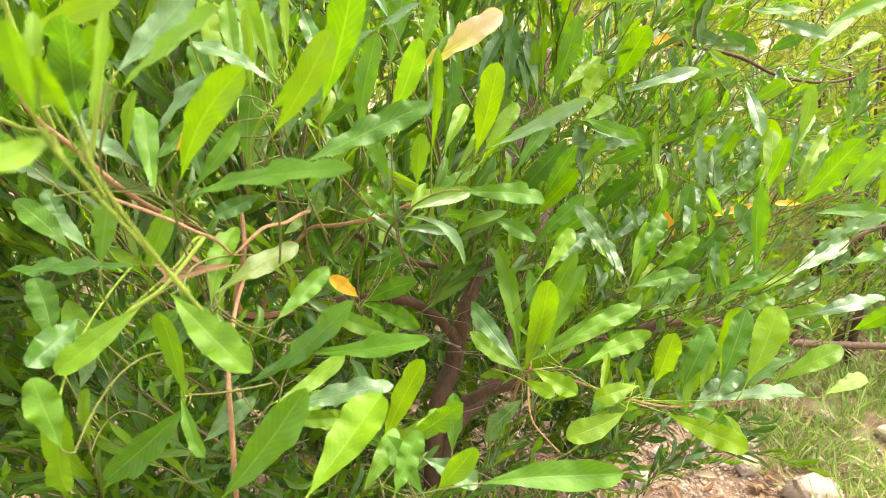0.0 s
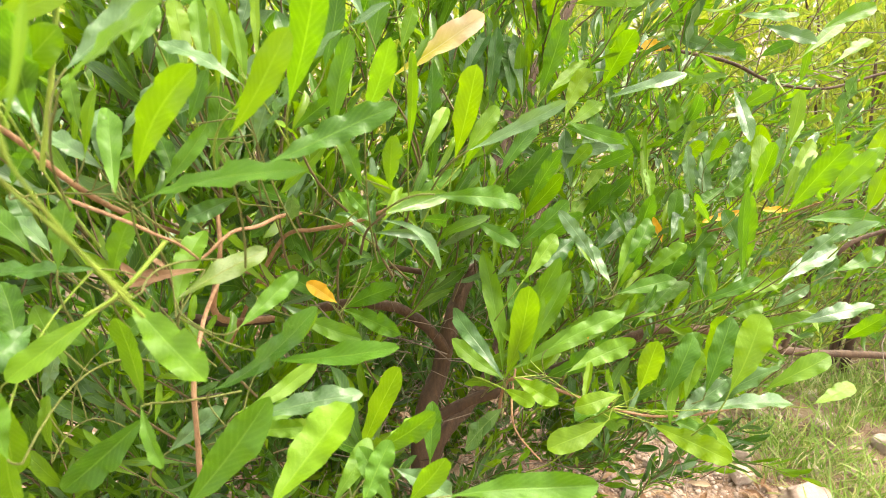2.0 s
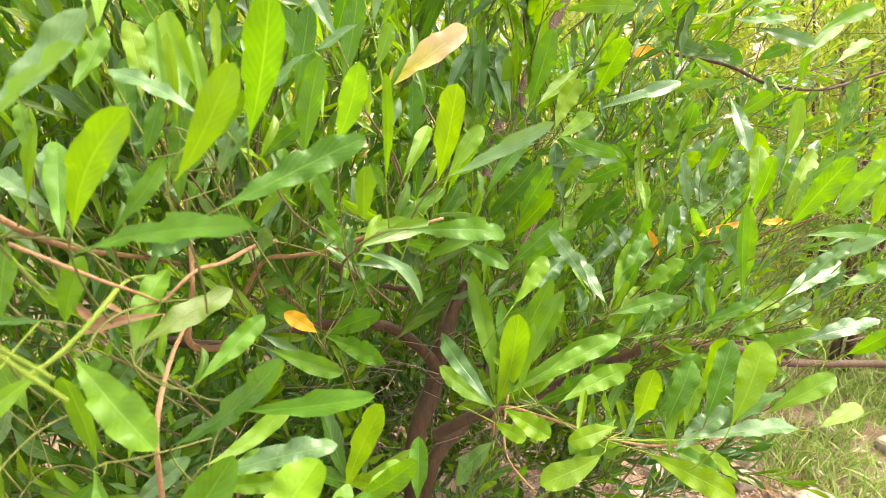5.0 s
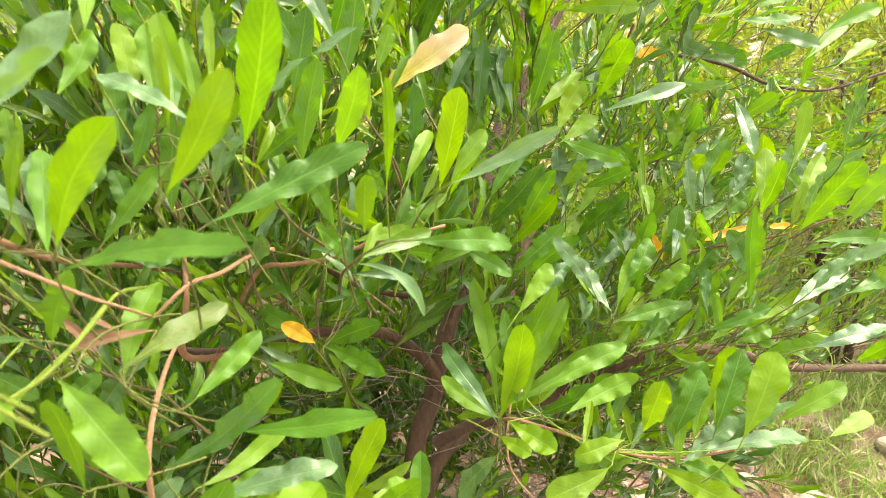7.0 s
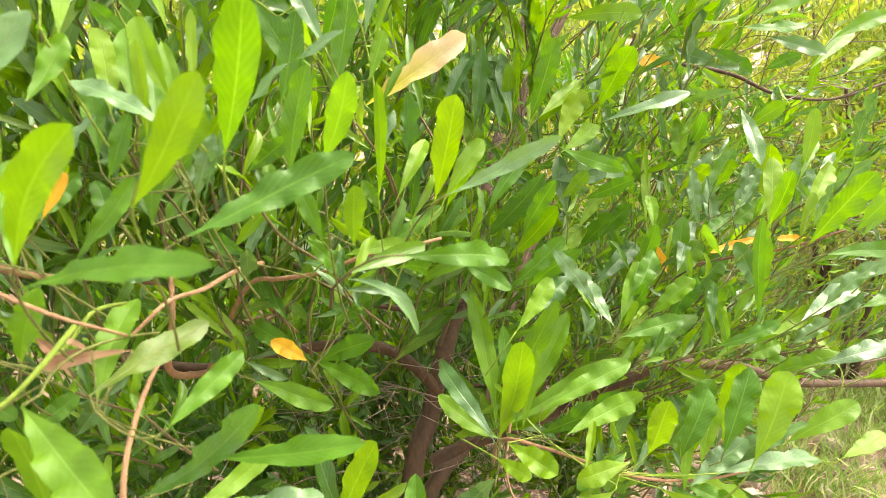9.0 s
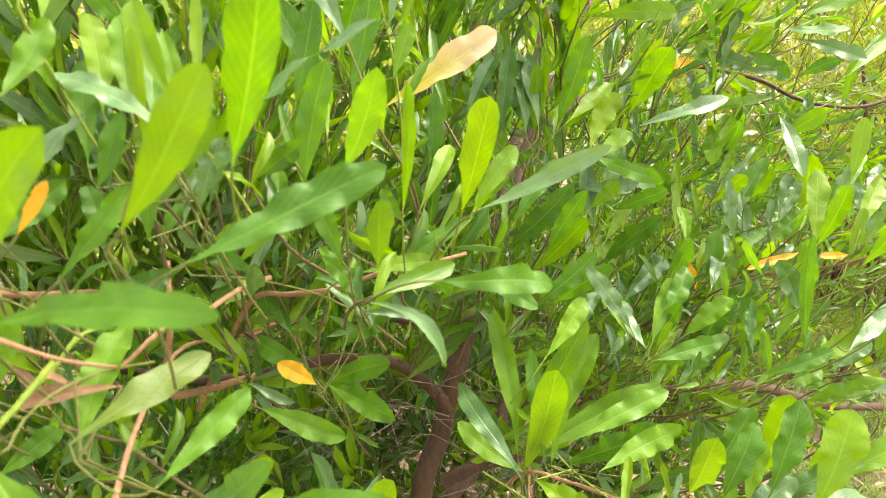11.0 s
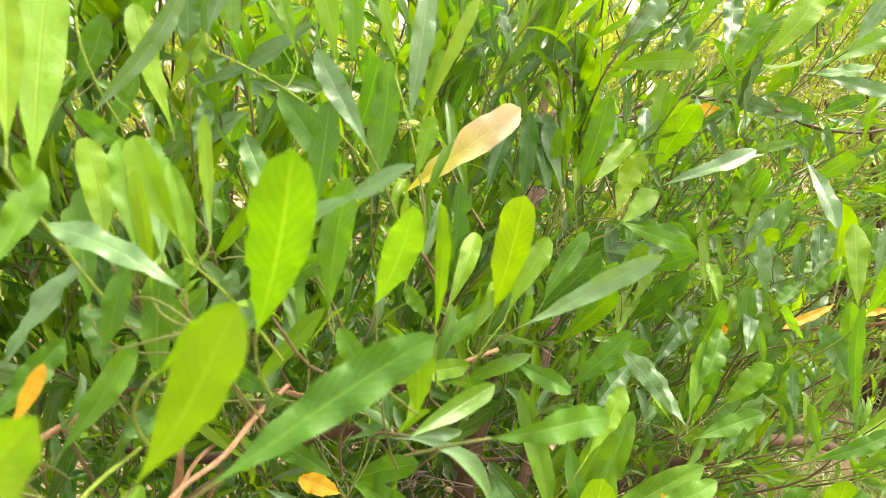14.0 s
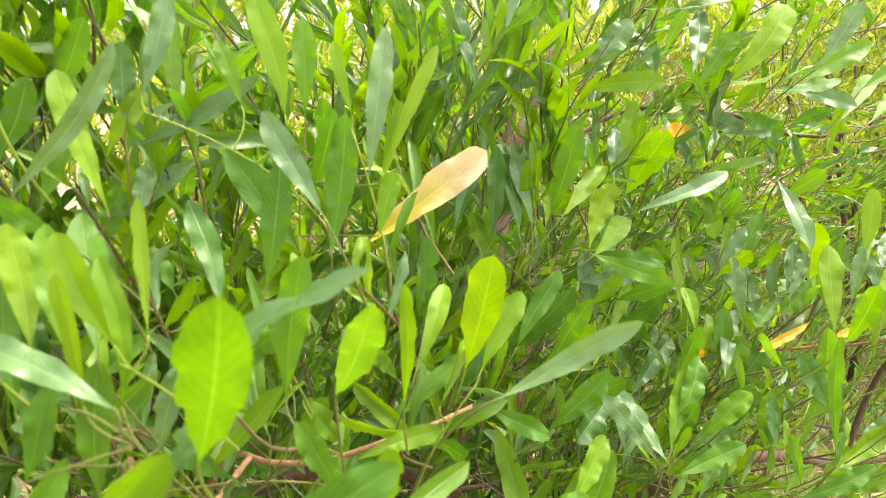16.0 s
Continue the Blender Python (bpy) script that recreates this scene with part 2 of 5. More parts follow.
def blades(base, tip, up, width, rows, cols, bend, fold, wave, blunt=0.56, lead=1.9, loose=1.0):
    """Many leaf blades at once: vertices, quads and face-corner UVs. base, tip, up: n x 3; the rest: n."""
    n = len(base)
    axis = tip - base
    length = np.linalg.norm(axis, axis=1)
    ax = unit(axis)
    side = unit(np.cross(ax, up))
    nor = np.cross(side, ax)
    s = np.linspace(0, 1, rows + 1)
    c = np.linspace(-1, 1, cols + 1)
    shape = s ** (blunt * lead) * (1 - s) ** blunt
    shape = shape / shape.max()
    shape = np.maximum(shape, np.where(s < 0.5, 0.06, 0.0))
    shape[-1] = 0.05
    phase = rng.uniform(0, 6.28, n)
    S, C = np.meshgrid(s, c, indexing="ij")
    half = 0.5 * width[:, None, None] * shape[None, :, None]
    waves = rng.uniform(12, 24, n)[:, None, None]
    teeth = np.abs(np.sin(S[None] * rng.uniform(32, 46, n)[:, None, None])) * np.clip(S[None] * 2.2 - 0.9, 0, 1) * np.abs(C)[None] ** 3
    ripple = (np.sin(S[None] * waves + phase[:, None, None] + 1.7 * np.sign(C)[None]) + 0.4 * np.sin(S[None] * waves * 2.3 + 2 * phase[:, None, None])) * np.abs(C)[None] ** 1.5
    across = half * C[None] * (1 + 0.035 * ripple - 0.05 * teeth)
    lift = (-bend * length)[:, None, None] * (4 * S * (1 - S) * -1)[None] * 0.5 + np.abs(across) * fold[:, None, None] \
        + (wave * width)[:, None, None] * ripple * shape[None, :, None] * 0.5
    sway = (rng.normal(0, 0.035, n) * loose * length)[:, None, None] * np.sin(S * 3.14)[None]
    twist = rng.normal(0, 0.45, n)[:, None, None] * loose * (2 * S[None] - 1)
    ct, st = np.cos(twist), np.sin(twist)
    v = base[:, None, None] + ax[:, None, None] * (S[None] * length[:, None, None])[..., None] \
        + side[:, None, None] * (across * ct - lift * st + sway)[..., None] + nor[:, None, None] * (across * st + lift * ct)[..., None]
    k = (rows + 1) * (cols + 1)
    i, j = np.meshgrid(np.arange(rows), np.arange(cols), indexing="ij")
    a = (i * (cols + 1) + j).ravel()
    quad = np.stack([a, a + 1, a + cols + 2, a + cols + 1], 1)
    faces = (quad[None] + (np.arange(n) * k)[:, None, None]).reshape(-1, 4)
    uv = np.stack([(C + 1) / 2, S], -1).reshape(-1, 2)
    return v.reshape(-1, 3), faces, np.tile(uv[quad.ravel()], (n, 1))


def mesh_of(name, verts, faces, uv=None, mats=(), index=None):
    """A smooth-shaded mesh from arrays of vertices and quads."""
    me = bpy.data.meshes.new(name)
    me.vertices.add(len(verts))
    me.vertices.foreach_set("co", np.ascontiguousarray(verts, dtype=np.float32).ravel())
    me.loops.add(faces.size)
    me.loops.foreach_set("vertex_index", faces.astype(np.int32).ravel())
    me.polygons.add(len(faces))
    me.polygons.foreach_set("loop_start", np.arange(0, faces.size, 4, dtype=np.int32))
    me.polygons.foreach_set("use_smooth", np.ones(len(faces), dtype=bool))
    for m in mats:
        me.materials.append(m)
    if index is not None:
        me.polygons.foreach_set("material_index", index.astype(np.int32))
    if uv is not None:
        layer = me.uv_layers.new(name="UVMap")
        layer.data.foreach_set("uv", np.ascontiguousarray(uv, dtype=np.float32).ravel())
    me.update(calc_edges=True)
    return me


def smooth_path(points, steps=6):
    """Catmull-Rom points through the given ones."""
    p = np.asarray(points, float)
    if len(p) < 3:
        return np.linspace(p[0], p[-1], steps + 1)
    q = np.vstack([2 * p[0] - p[1], p, 2 * p[-1] - p[-2]])
    out = []
    for i in range(1, len(q) - 2):
        for t in np.linspace(0, 1, steps, endpoint=False):
            a, b, c, d = q[i - 1:i + 3]
            out.append(0.5 * (2 * b + (c - a) * t + (2 * a - 5 * b + 4 * c - d) * t * t + (3 * b - a - 3 * c + d) * t ** 3))
    return np.array(out + [p[-1]])


def arc(start, bend, end, steps=10):
    """A curve from start to end that leans towards bend."""
    t = np.linspace(0, 1, steps + 1)[:, None]
    return (1 - t) ** 2 * start + 2 * t * (1 - t) * bend + t * t * end


def tube(path, r0, r1, sides=8, rough=0.0):
    """A tapered, knotty tube along a path: vertices and quads."""
    path = np.asarray(path, float)
    n = len(path)
    tan = unit(np.gradient(path, axis=0))
    ref = np.array([0.3, 0.2, 1.0]) if abs(tan[0] @ unit(np.array([0.3, 0.2, 1.0]))) < 0.9 else np.array([1.0, 0, 0])
    v = []
    for k in range(n):
        e1 = unit(np.cross(tan[k], ref))
        e2 = np.cross(tan[k], e1)
        r = r0 + (r1 - r0) * k / (n - 1)
        for a in np.arange(sides) * 2 * math.pi / sides:
            rr = r * (1 + rough * noise.noise(Vector(path[k] * 60) + Vector((math.cos(a), math.sin(a), 0)) * 1.3))
            v.append(path[k] + (e1 * math.cos(a) + e2 * math.sin(a)) * rr)
    f = [(k * sides + i, k * sides + (i + 1) % sides, (k + 1) * sides + (i + 1) % sides, (k + 1) * sides + i) for k in range(n - 1) for i in range(sides)]
    f.append(tuple((n - 1) * sides + i for i in (0, sides // 4, sides // 2, 3 * sides // 4)))
    return np.array(v), np.array(f)


def part(name, me, parent, label=""):
    """One mesh object under a thing or a part."""
    ob = new(name, me)
    ob.parent = parent
    if label:
        tagged(ob, label)
    return ob


def limb(name, points, r0, r1, parent, mat, label="", sides=10, rough=0.25, steps=8):
    v, f = tube(smooth_path(points, steps), r0, r1, sides, rough)
    return part(name, mesh_of(name, v, f, None, [mat]), parent, label)


def join(parts):
    """Joined (vertices, faces, uv) triples."""
    vs, fs, us, off = [], [], [], 0
    for v, f, u in parts:
        vs.append(v), fs.append(f + off), us.append(u)
        off += len(v)
    return np.vstack(vs), np.vstack(fs), np.vstack(us)


# ---- ground ----
def ground():
    xs = np.concatenate([[-900, -200, -40, -8], np.linspace(-2.5, 3.5, 90), [9, 40, 200, 900]])
    ys = np.concatenate([[-900, -200, -40, -8], np.linspace(-1.5, 4.5, 90), [9, 40, 200, 900]])
    v = []
    for y in ys:
        for x in xs:
            near = abs(x) < 5 and abs(y) < 6
            z = 0.035 * noise.noise(Vector((x * 2.2, y * 2.2, 0))) + 0.012 * noise.noise(Vector((x * 11, y * 11, 4))) if near else 0
            v.append((x, y, z))
    w = len(xs)
    f = np.array([(j * w + i, j * w + i + 1, (j + 1) * w + i + 1, (j + 1) * w + i) for j in range(len(ys) - 1) for i in range(w - 1)])
    tagged(new("ground", mesh_of("ground", np.array(v), f, None, [EARTH])), "dry reddish earth with gravel under the shrub", "ground", kind="structure")


def height(x, y):
    return 0.035 * noise.noise(Vector((x * 2.2, y * 2.2, 0))) + 0.012 * noise.noise(Vector((x * 11, y * 11, 4)))


ground()


def stone(x, y, sx, sy, sz, turn, label):
    bm = bmesh.new()
    bmesh.ops.create_icosphere(bm, subdivisions=4, radius=1)
    for v in bm.verts:
        d = v.co.normalized()
        k = 1 + 0.22 * noise.noise(d * 1.4 + Vector((x * 9, y * 9, 0))) + 0.07 * noise.noise(d * 4 + Vector((x * 5, 0, 2)))
        q = Vector([math.copysign(abs(c) ** 0.6, c) for c in d]) + 0.12 * Vector((noise.noise(d * 9 + Vector((x, y, 1))), noise.noise(d * 9 + Vector((y, x, 5))), noise.noise(d * 7)))
        v.co = Vector((q.x * sx * k, q.y * sy * k, q.z * sz * k))
    for fa in bm.faces:
        fa.smooth = True
    me = bpy.data.meshes.new("stone")
    bm.to_mesh(me)
    bm.free()
    me.materials.append(STONE)
    ob = new("stone", me)
    ob.matrix_world = pose(x, y, height(x, y) + sz * 0.55, 4, 7, turn)
    return tagged(ob, label, "stone", "stones by the grass")


stone(0.975, 1.34, 0.066, 0.05, 0.04, 15, "pale whitish stone lying on bare earth beside grass")
stone(0.90, 1.575, 0.04, 0.034, 0.03, 60, "small pinkish stone on the bare earth")
stone(0.80, 1.58, 0.034, 0.028, 0.024, 100, "small pale stone half sunk in earth")
stone(0.86, 1.47, 0.03, 0.026, 0.022, 10, "small pale stone half sunk in earth")
stone(0.63, 1.53, 0.026, 0.022, 0.018, 40, "small reddish stone on the bare earth")
for sx, sy, sr in ((1.08, 1.5, 0.028), (1.2, 1.68, 0.035), (1.36, 1.6, 0.04), (1.04, 1.78, 0.024), (1.28, 1.9, 0.03), (1.5, 1.78, 0.035), (1.16, 1.42, 0.022), (1.32, 1.44, 0.03), (0.95, 1.6, 0.02), (1.12, 1.95, 0.03)):
    stone(sx, sy, sr, sr * 0.8, sr * 0.6, sx * 400, "small pale grey stone lying among grass")
stone(0.54, 1.42, 0.03, 0.025, 0.02, 75, "small pale stone half sunk in earth")


def pebbles():
    n = 12000
    x, y = rng.uniform(-1.4, 1.7, n), rng.uniform(0.5, 3.2, n)
    x[9000:], y[9000:] = rng.normal(0.7, 0.28, n - 9000), rng.normal(1.5, 0.25, n - 9000)
    size = np.minimum(rng.gamma(1.1, 0.0015, n) + 0.0013, 0.0065)
    ico = bmesh.new()
    bmesh.ops.create_cube(ico, size=1.4)
    bmesh.ops.subdivide_edges(ico, edges=ico.edges[:], cuts=1, use_grid_fill=True, smooth=0.8)
    ico.verts.ensure_lookup_table()
    bv = np.array([v.co[:] for v in ico.verts])
    bf = np.array([[v.index for v in f.verts] for f in ico.faces])
    ico.free()
    vs, fs = [], []
    for k in range(n):
        a = rng.uniform(0, 6.28)
        rot = np.array([[math.cos(a), -math.sin(a), 0], [math.sin(a), math.cos(a), 0], [0, 0, 1]])
        v = (bv * (1 + 0.3 * rng.normal(0, 0.4, bv.shape))) * np.array([1.3, 1, 0.7]) * size[k] @ rot.T
        vs.append(v + (x[k], y[k], height(x[k], y[k]) + size[k] * 0.3))
        fs.append(bf + k * len(bv))
    tagged(new("gravel", mesh_of("gravel", np.vstack(vs), np.vstack(fs), None, [PEBBLE])), "loose reddish and pale gravel on bare earth", "gravel", kind="stuff")


pebbles()


def grass(name, label, n, xr, yr, tall, mat, keep):
    x, y = rng.uniform(*xr, n), rng.uniform(*yr, n)
    ok = keep(x, y)
    x, y = x[ok], y[ok]
    n = len(x)
    z = np.array([height(a, b) if abs(a) < 5 and b < 6 else 0 for a, b in zip(x, y)])
    base = np.stack([x, y, z - 0.004], 1)
    lean = rng.normal(0, 0.55, (n, 2))
    h = rng.uniform(0.35, 1.0, n) * tall
    tip = base + np.stack([lean[:, 0] * h, lean[:, 1] * h, h], 1)
    up = unit(rng.normal(0, 1, (n, 3)) + np.array([0, -1, 0.6]))
    v, f, uv = blades(base, tip, up, rng.uniform(0.0025, 0.006, n) * (0.6 + tall * 3), 5, 2, rng.normal(0.12, 0.14, n), np.full(n, 0.3), np.zeros(n), 0.9)
    return tagged(new(name, mesh_of(name, v, f, uv, [mat])), label, "grass", kind="stuff")


GRASS = leaf_material("grass_blade", [(0.0, (0.1, 0.2, 0.03)), (0.5, (0.18, 0.29, 0.06)), (0.8, (0.3, 0.37, 0.14)), (1.0, (0.46, 0.43, 0.29))], (0.34, 0.4, 0.2), (1.4, 1.3, 0.9), 0.4, 0.55, 0.3)
clump = np.vectorize(lambda a, b: noise.noise(Vector((a * 6.5, b * 6.5, 9))))
grass("grass", "short green and straw-coloured grass beside the earth", 30000, (-2.2, 4.2), (0.7, 5.0), 0.16, GRASS,
      lambda x, y: clump(x, y) + 0.9 * np.clip((x - 0.86 + 0.2 * (y - 1.5)) * 2.4, -1.4, 0.42) + 0.25 * (y > 2.2) > 0.22)
grass("grass_edge", "fine pale green grass thickening beside the path", 22000, (0.85, 2.6), (1.1, 3.2), 0.11, GRASS,
      lambda x, y: clump(x, y) + np.clip((x - 0.9 + 0.25 * (y - 1.5)) * 3, -1.4, 0.4) > 0.3)


# ---- the shrub ----
shrub = tagged(new("shrub"), "evergreen shrub with narrow glossy green leaves on brown stems", "shrub")


def front(x):
    """How near to the open side the inner foliage reaches, kept behind the placed leaves from the camera."""
    return np.interp(x, (-1.0, -0.38, -0.12, 0.08, 0.22, 0.45, 0.75, 1.35), (0.42, 0.48, 0.58, 0.70, 0.76, 0.86, 0.98, 1.3))


def sprays(n, centre, size, toward, leaf_len, keep, count=(9, 15), twig_len=(0.09, 0.2), thin=lambda q: 1.0, scale=lambda q: 1.0):
    """Random leafy twigs in an ellipsoid: twig tubes and leaf frames."""
    bases, tips, ups, widths, tender, tubes = [], [], [], [], [], []
    centre, size = np.array(centre), np.array(size)
    while n:
        p = rng.uniform(-1, 1, 3)
        if p @ p > 1:
            continue
        n -= 1
        at = centre + p * size
        d = unit(np.array(toward) + p * np.array([0.8, 0.5, 0.25]) + rng.normal(0, 0.35, 3))
        length = rng.uniform(*twig_len)
        side = unit(np.cross(d, rng.normal(0, 1, 3)))
        path = [at + d * length * s + side * length * 0.12 * math.sin(3 * s) + np.array([0, 0, 0.15 * length * s * s]) for s in (0, 0.33, 0.66, 1.0)]
        if rng.random() > thin(path[2]) or not keep(path[3][None])[0] or not keep(path[1][None])[0]:
            continue
        tubes.append(tube(path, 0.0012, 0.0006, 4))
        m, grow = rng.integers(*count), scale(at)
        turn, flush = rng.uniform(0, 6.28), rng.random() < 0.45
        for k in range(m):
            s = 0.12 + 0.88 * (k + rng.uniform(0, 0.6)) / m
            o = at + d * length * s + side * length * 0.12 * math.sin(3 * s) + np.array([0, 0, 0.15 * length * s * s])
            a = turn + k * 2.4 + rng.normal(0, 0.3)
            e1 = unit(np.cross(d, side))
            radial = side * math.cos(a) + e1 * math.sin(a)
            open_ = math.radians(rng.uniform(22, 56) * (1.15 - 0.6 * s))
            ax = unit(d * math.cos(open_) + radial * math.sin(open_) + np.array([0, 0, 0.22]) + rng.normal(0, 0.12, 3))
            ln = grow * rng.uniform(*leaf_len) * (1.1 - 0.45 * s * rng.uniform(0.3, 1))
            bases.append(o), tips.append(o + ax * ln), ups.append(unit(d - ax * (d @ ax) + rng.normal(0, 0.5, 3))), widths.append(ln * rng.uniform(0.12, 0.21)), tender.append(flush and s > 0.5)
    b, t, u, w, young = (np.array(x) for x in (bases, tips, ups, widths, tender))
    ok = keep(t) & keep((b + t) / 2)
    return b[ok], t[ok], u[ok], w[ok], young[ok], tubes


def foliage(name, label, parent, mat, twig_mat, data, rows=6, cols=2):
    b, t, u, w, young, tubes = data
    n = len(b)
    v, f, uv = blades(b, t, u, w, rows, cols, rng.normal(0.12, 0.16, n), rng.uniform(0.1, 0.9, n), rng.uniform(0.1, 0.32, n))
    tv, tf, off = [], [], len(v)
    for a, q in tubes:
        tv.append(a), tf.append(q + off)
        off += len(a)
    faces = np.vstack([f] + tf)
    # A fifth of the other leaves take the greyer, painted sheen.
    glossy = np.where(young, 3, np.where(rng.random(n) < 0.2, 2, 0))
    index = np.concatenate([np.repeat(glossy, rows * cols), np.ones(len(faces) - len(f))])
    uv = np.vstack([uv, np.full((4 * (len(faces) - len(f)), 2), 0.2)])
    ob = new(name, mesh_of(name, np.vstack([v] + tv), faces, uv, [mat, twig_mat, *((LEAF["sheen"], LEAF["young"]) if parent is shrub else (mat, mat))], index))
    ob.parent = parent
    return tagged(ob, label, kind="stuff")


def inside(p):
    """Behind the open side and above the bare foot; the hollow round the trunk and the other gaps are cut to fit the
    camera's view.
    """
    x, y, z = p.T
    hollow = ((x + 0.015) / 0.14) ** 2 + ((y - 0.78) / 0.2) ** 2 + ((z - 0.74) / 0.13) ** 2 < 1
    hollow |= ((x + 0.2) / 0.15) ** 2 + ((y - 0.68) / 0.17) ** 2 + ((z - 0.85) / 0.05) ** 2 < 1
    window = ((x - 0.56) / 0.26) ** 2 + ((y - 1.02) / 0.26) ** 2 + ((z - 1.115) / 0.075) ** 2 < 1
    crotch = ((x - 0.2) / 0.05) ** 2 + ((y - 1.08) / 0.26) ** 2 + ((z - 1.17) / 0.13) ** 2 < 1
    return (y > front(x) + 0.05 * np.sin(x * 21 + z * 16)) & ~hollow & ~window & ~crotch & (z > 0.1 + 0.5 * np.clip((x - 0.1) * 1.7, 0, 1)) & (x < 1.3 - 0.25 * np.clip(1.5 - z, 0, 1)) & (z < 1.42 + 0.04 * np.sin(x * 9 + y * 7))


foliage("inner_foliage", "dense inner leaves on thin twigs", shrub, LEAF["mixed"], THIN,
        sprays(17000, (0.0, 1.15, 1.02), (1.4, 0.85, 0.9), (0.12, -0.3, 0.85), (0.042, 0.085), inside,
               thin=lambda q: math.exp(-max(q[1] - front(q[0]) - 0.1, 0) / (0.095 - 0.015 * min(max(q[0] * 3, 0), 1))) * (0.72 - 0.4 * min(max(q[0] * 2, 0), 1)) + (0.008 if q[2] > 0.95 or q[0] > 0.3 else 0.025),
               scale=lambda q: 1 - 0.42 * min(max(q[0] * 4 + 0.3, 0), 1)))

foliage("low_foliage", "crowded low leaves on green twigs", shrub, LEAF["mixed"], THIN,
        sprays(420, (-0.32, 0.66, 0.76), (0.5, 0.3, 0.34), (0.1, -0.25, 0.8), (0.045, 0.08), lambda p: inside(p) & (p[:, 1] > 0.46)))
foliage("side_foliage", "crowded upright leaves on green twigs", shrub, LEAF["mixed"], THIN,
        sprays(190, (-0.32, 0.62, 1.15), (0.45, 0.22, 0.28), (0.08, -0.15, 0.95), (0.05, 0.085), lambda p: inside(p) & (p[:, 1] > 0.46)))

foliage("outer_foliage", "small glossy leaves turned all ways", shrub, LEAF["mixed"], THIN,
        sprays(620, (0.55, 1.16, 0.98), (0.58, 0.3, 0.5), (0.4, -0.4, 0.4), (0.028, 0.06), lambda p: inside(p - np.array([0, 0.06, 0])), count=(7, 12), twig_len=(0.06, 0.15),
               thin=lambda q: math.exp(-max(q[1] - front(q[0]) - 0.15, 0) / 0.12) * (1 if q[2] < 1.1 else 0.35)))
foliage("upper_foliage", "upright green leaves crowded high in the shrub", shrub, LEAF["mixed"], THIN,
        sprays(150, (0.2, 0.98, 1.22), (0.3, 0.22, 0.26), (0.15, -0.3, 0.8), (0.05, 0.085), inside))
foliage("shaded_foliage", "shaded leaves behind the long side branch", shrub, LEAF["mixed"], THIN,
        sprays(230, (0.62, 1.5, 1.0), (0.6, 0.16, 0.3), (0.1, -0.2, 0.6), (0.045, 0.085), lambda p: (p[:, 2] > 0.5) & (p[:, 2] < 1.2 - 0.25 * np.clip(p[:, 0] - 0.4, 0, 1))))
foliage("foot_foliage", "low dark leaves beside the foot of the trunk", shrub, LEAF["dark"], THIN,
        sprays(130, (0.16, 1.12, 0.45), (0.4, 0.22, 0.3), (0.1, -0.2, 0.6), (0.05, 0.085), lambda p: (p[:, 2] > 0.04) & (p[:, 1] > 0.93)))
# Darker leaf colour here partly paints in the gloom low in the shrub.
foliage("low_dark_foliage", "dark leaves low in the shrub, shade partly in their colour", shrub, LEAF["dark"], THIN,
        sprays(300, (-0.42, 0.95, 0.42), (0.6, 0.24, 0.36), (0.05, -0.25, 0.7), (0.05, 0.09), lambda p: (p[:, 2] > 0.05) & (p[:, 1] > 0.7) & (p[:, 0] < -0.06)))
foliage("rear_foliage", "low leaves behind the trunk", shrub, LEAF["mixed"], THIN,
        sprays(480, (-0.05, 1.5, 0.42), (0.75, 0.38, 0.4), (0.0, -0.2, 0.7), (0.06, 0.11), lambda p: p[:, 2] > 0.04))


# Point close to the camera; leaf blades are turned to face it.
CAMERA_SIDE = np.array([0.05, -0.1, 1.3])
KIND = {"young": "tender yellow-green leaf", "green": "", "dark": "", "sheen": "glossy leaf, silvery sheen partly painted in its colour", "orange": "orange old leaf", "yellow": "yellowed old leaf with pale edges", "olive": "olive leaf with reddish blotches", "brown": "withered curled brown leaf"}


companions = []


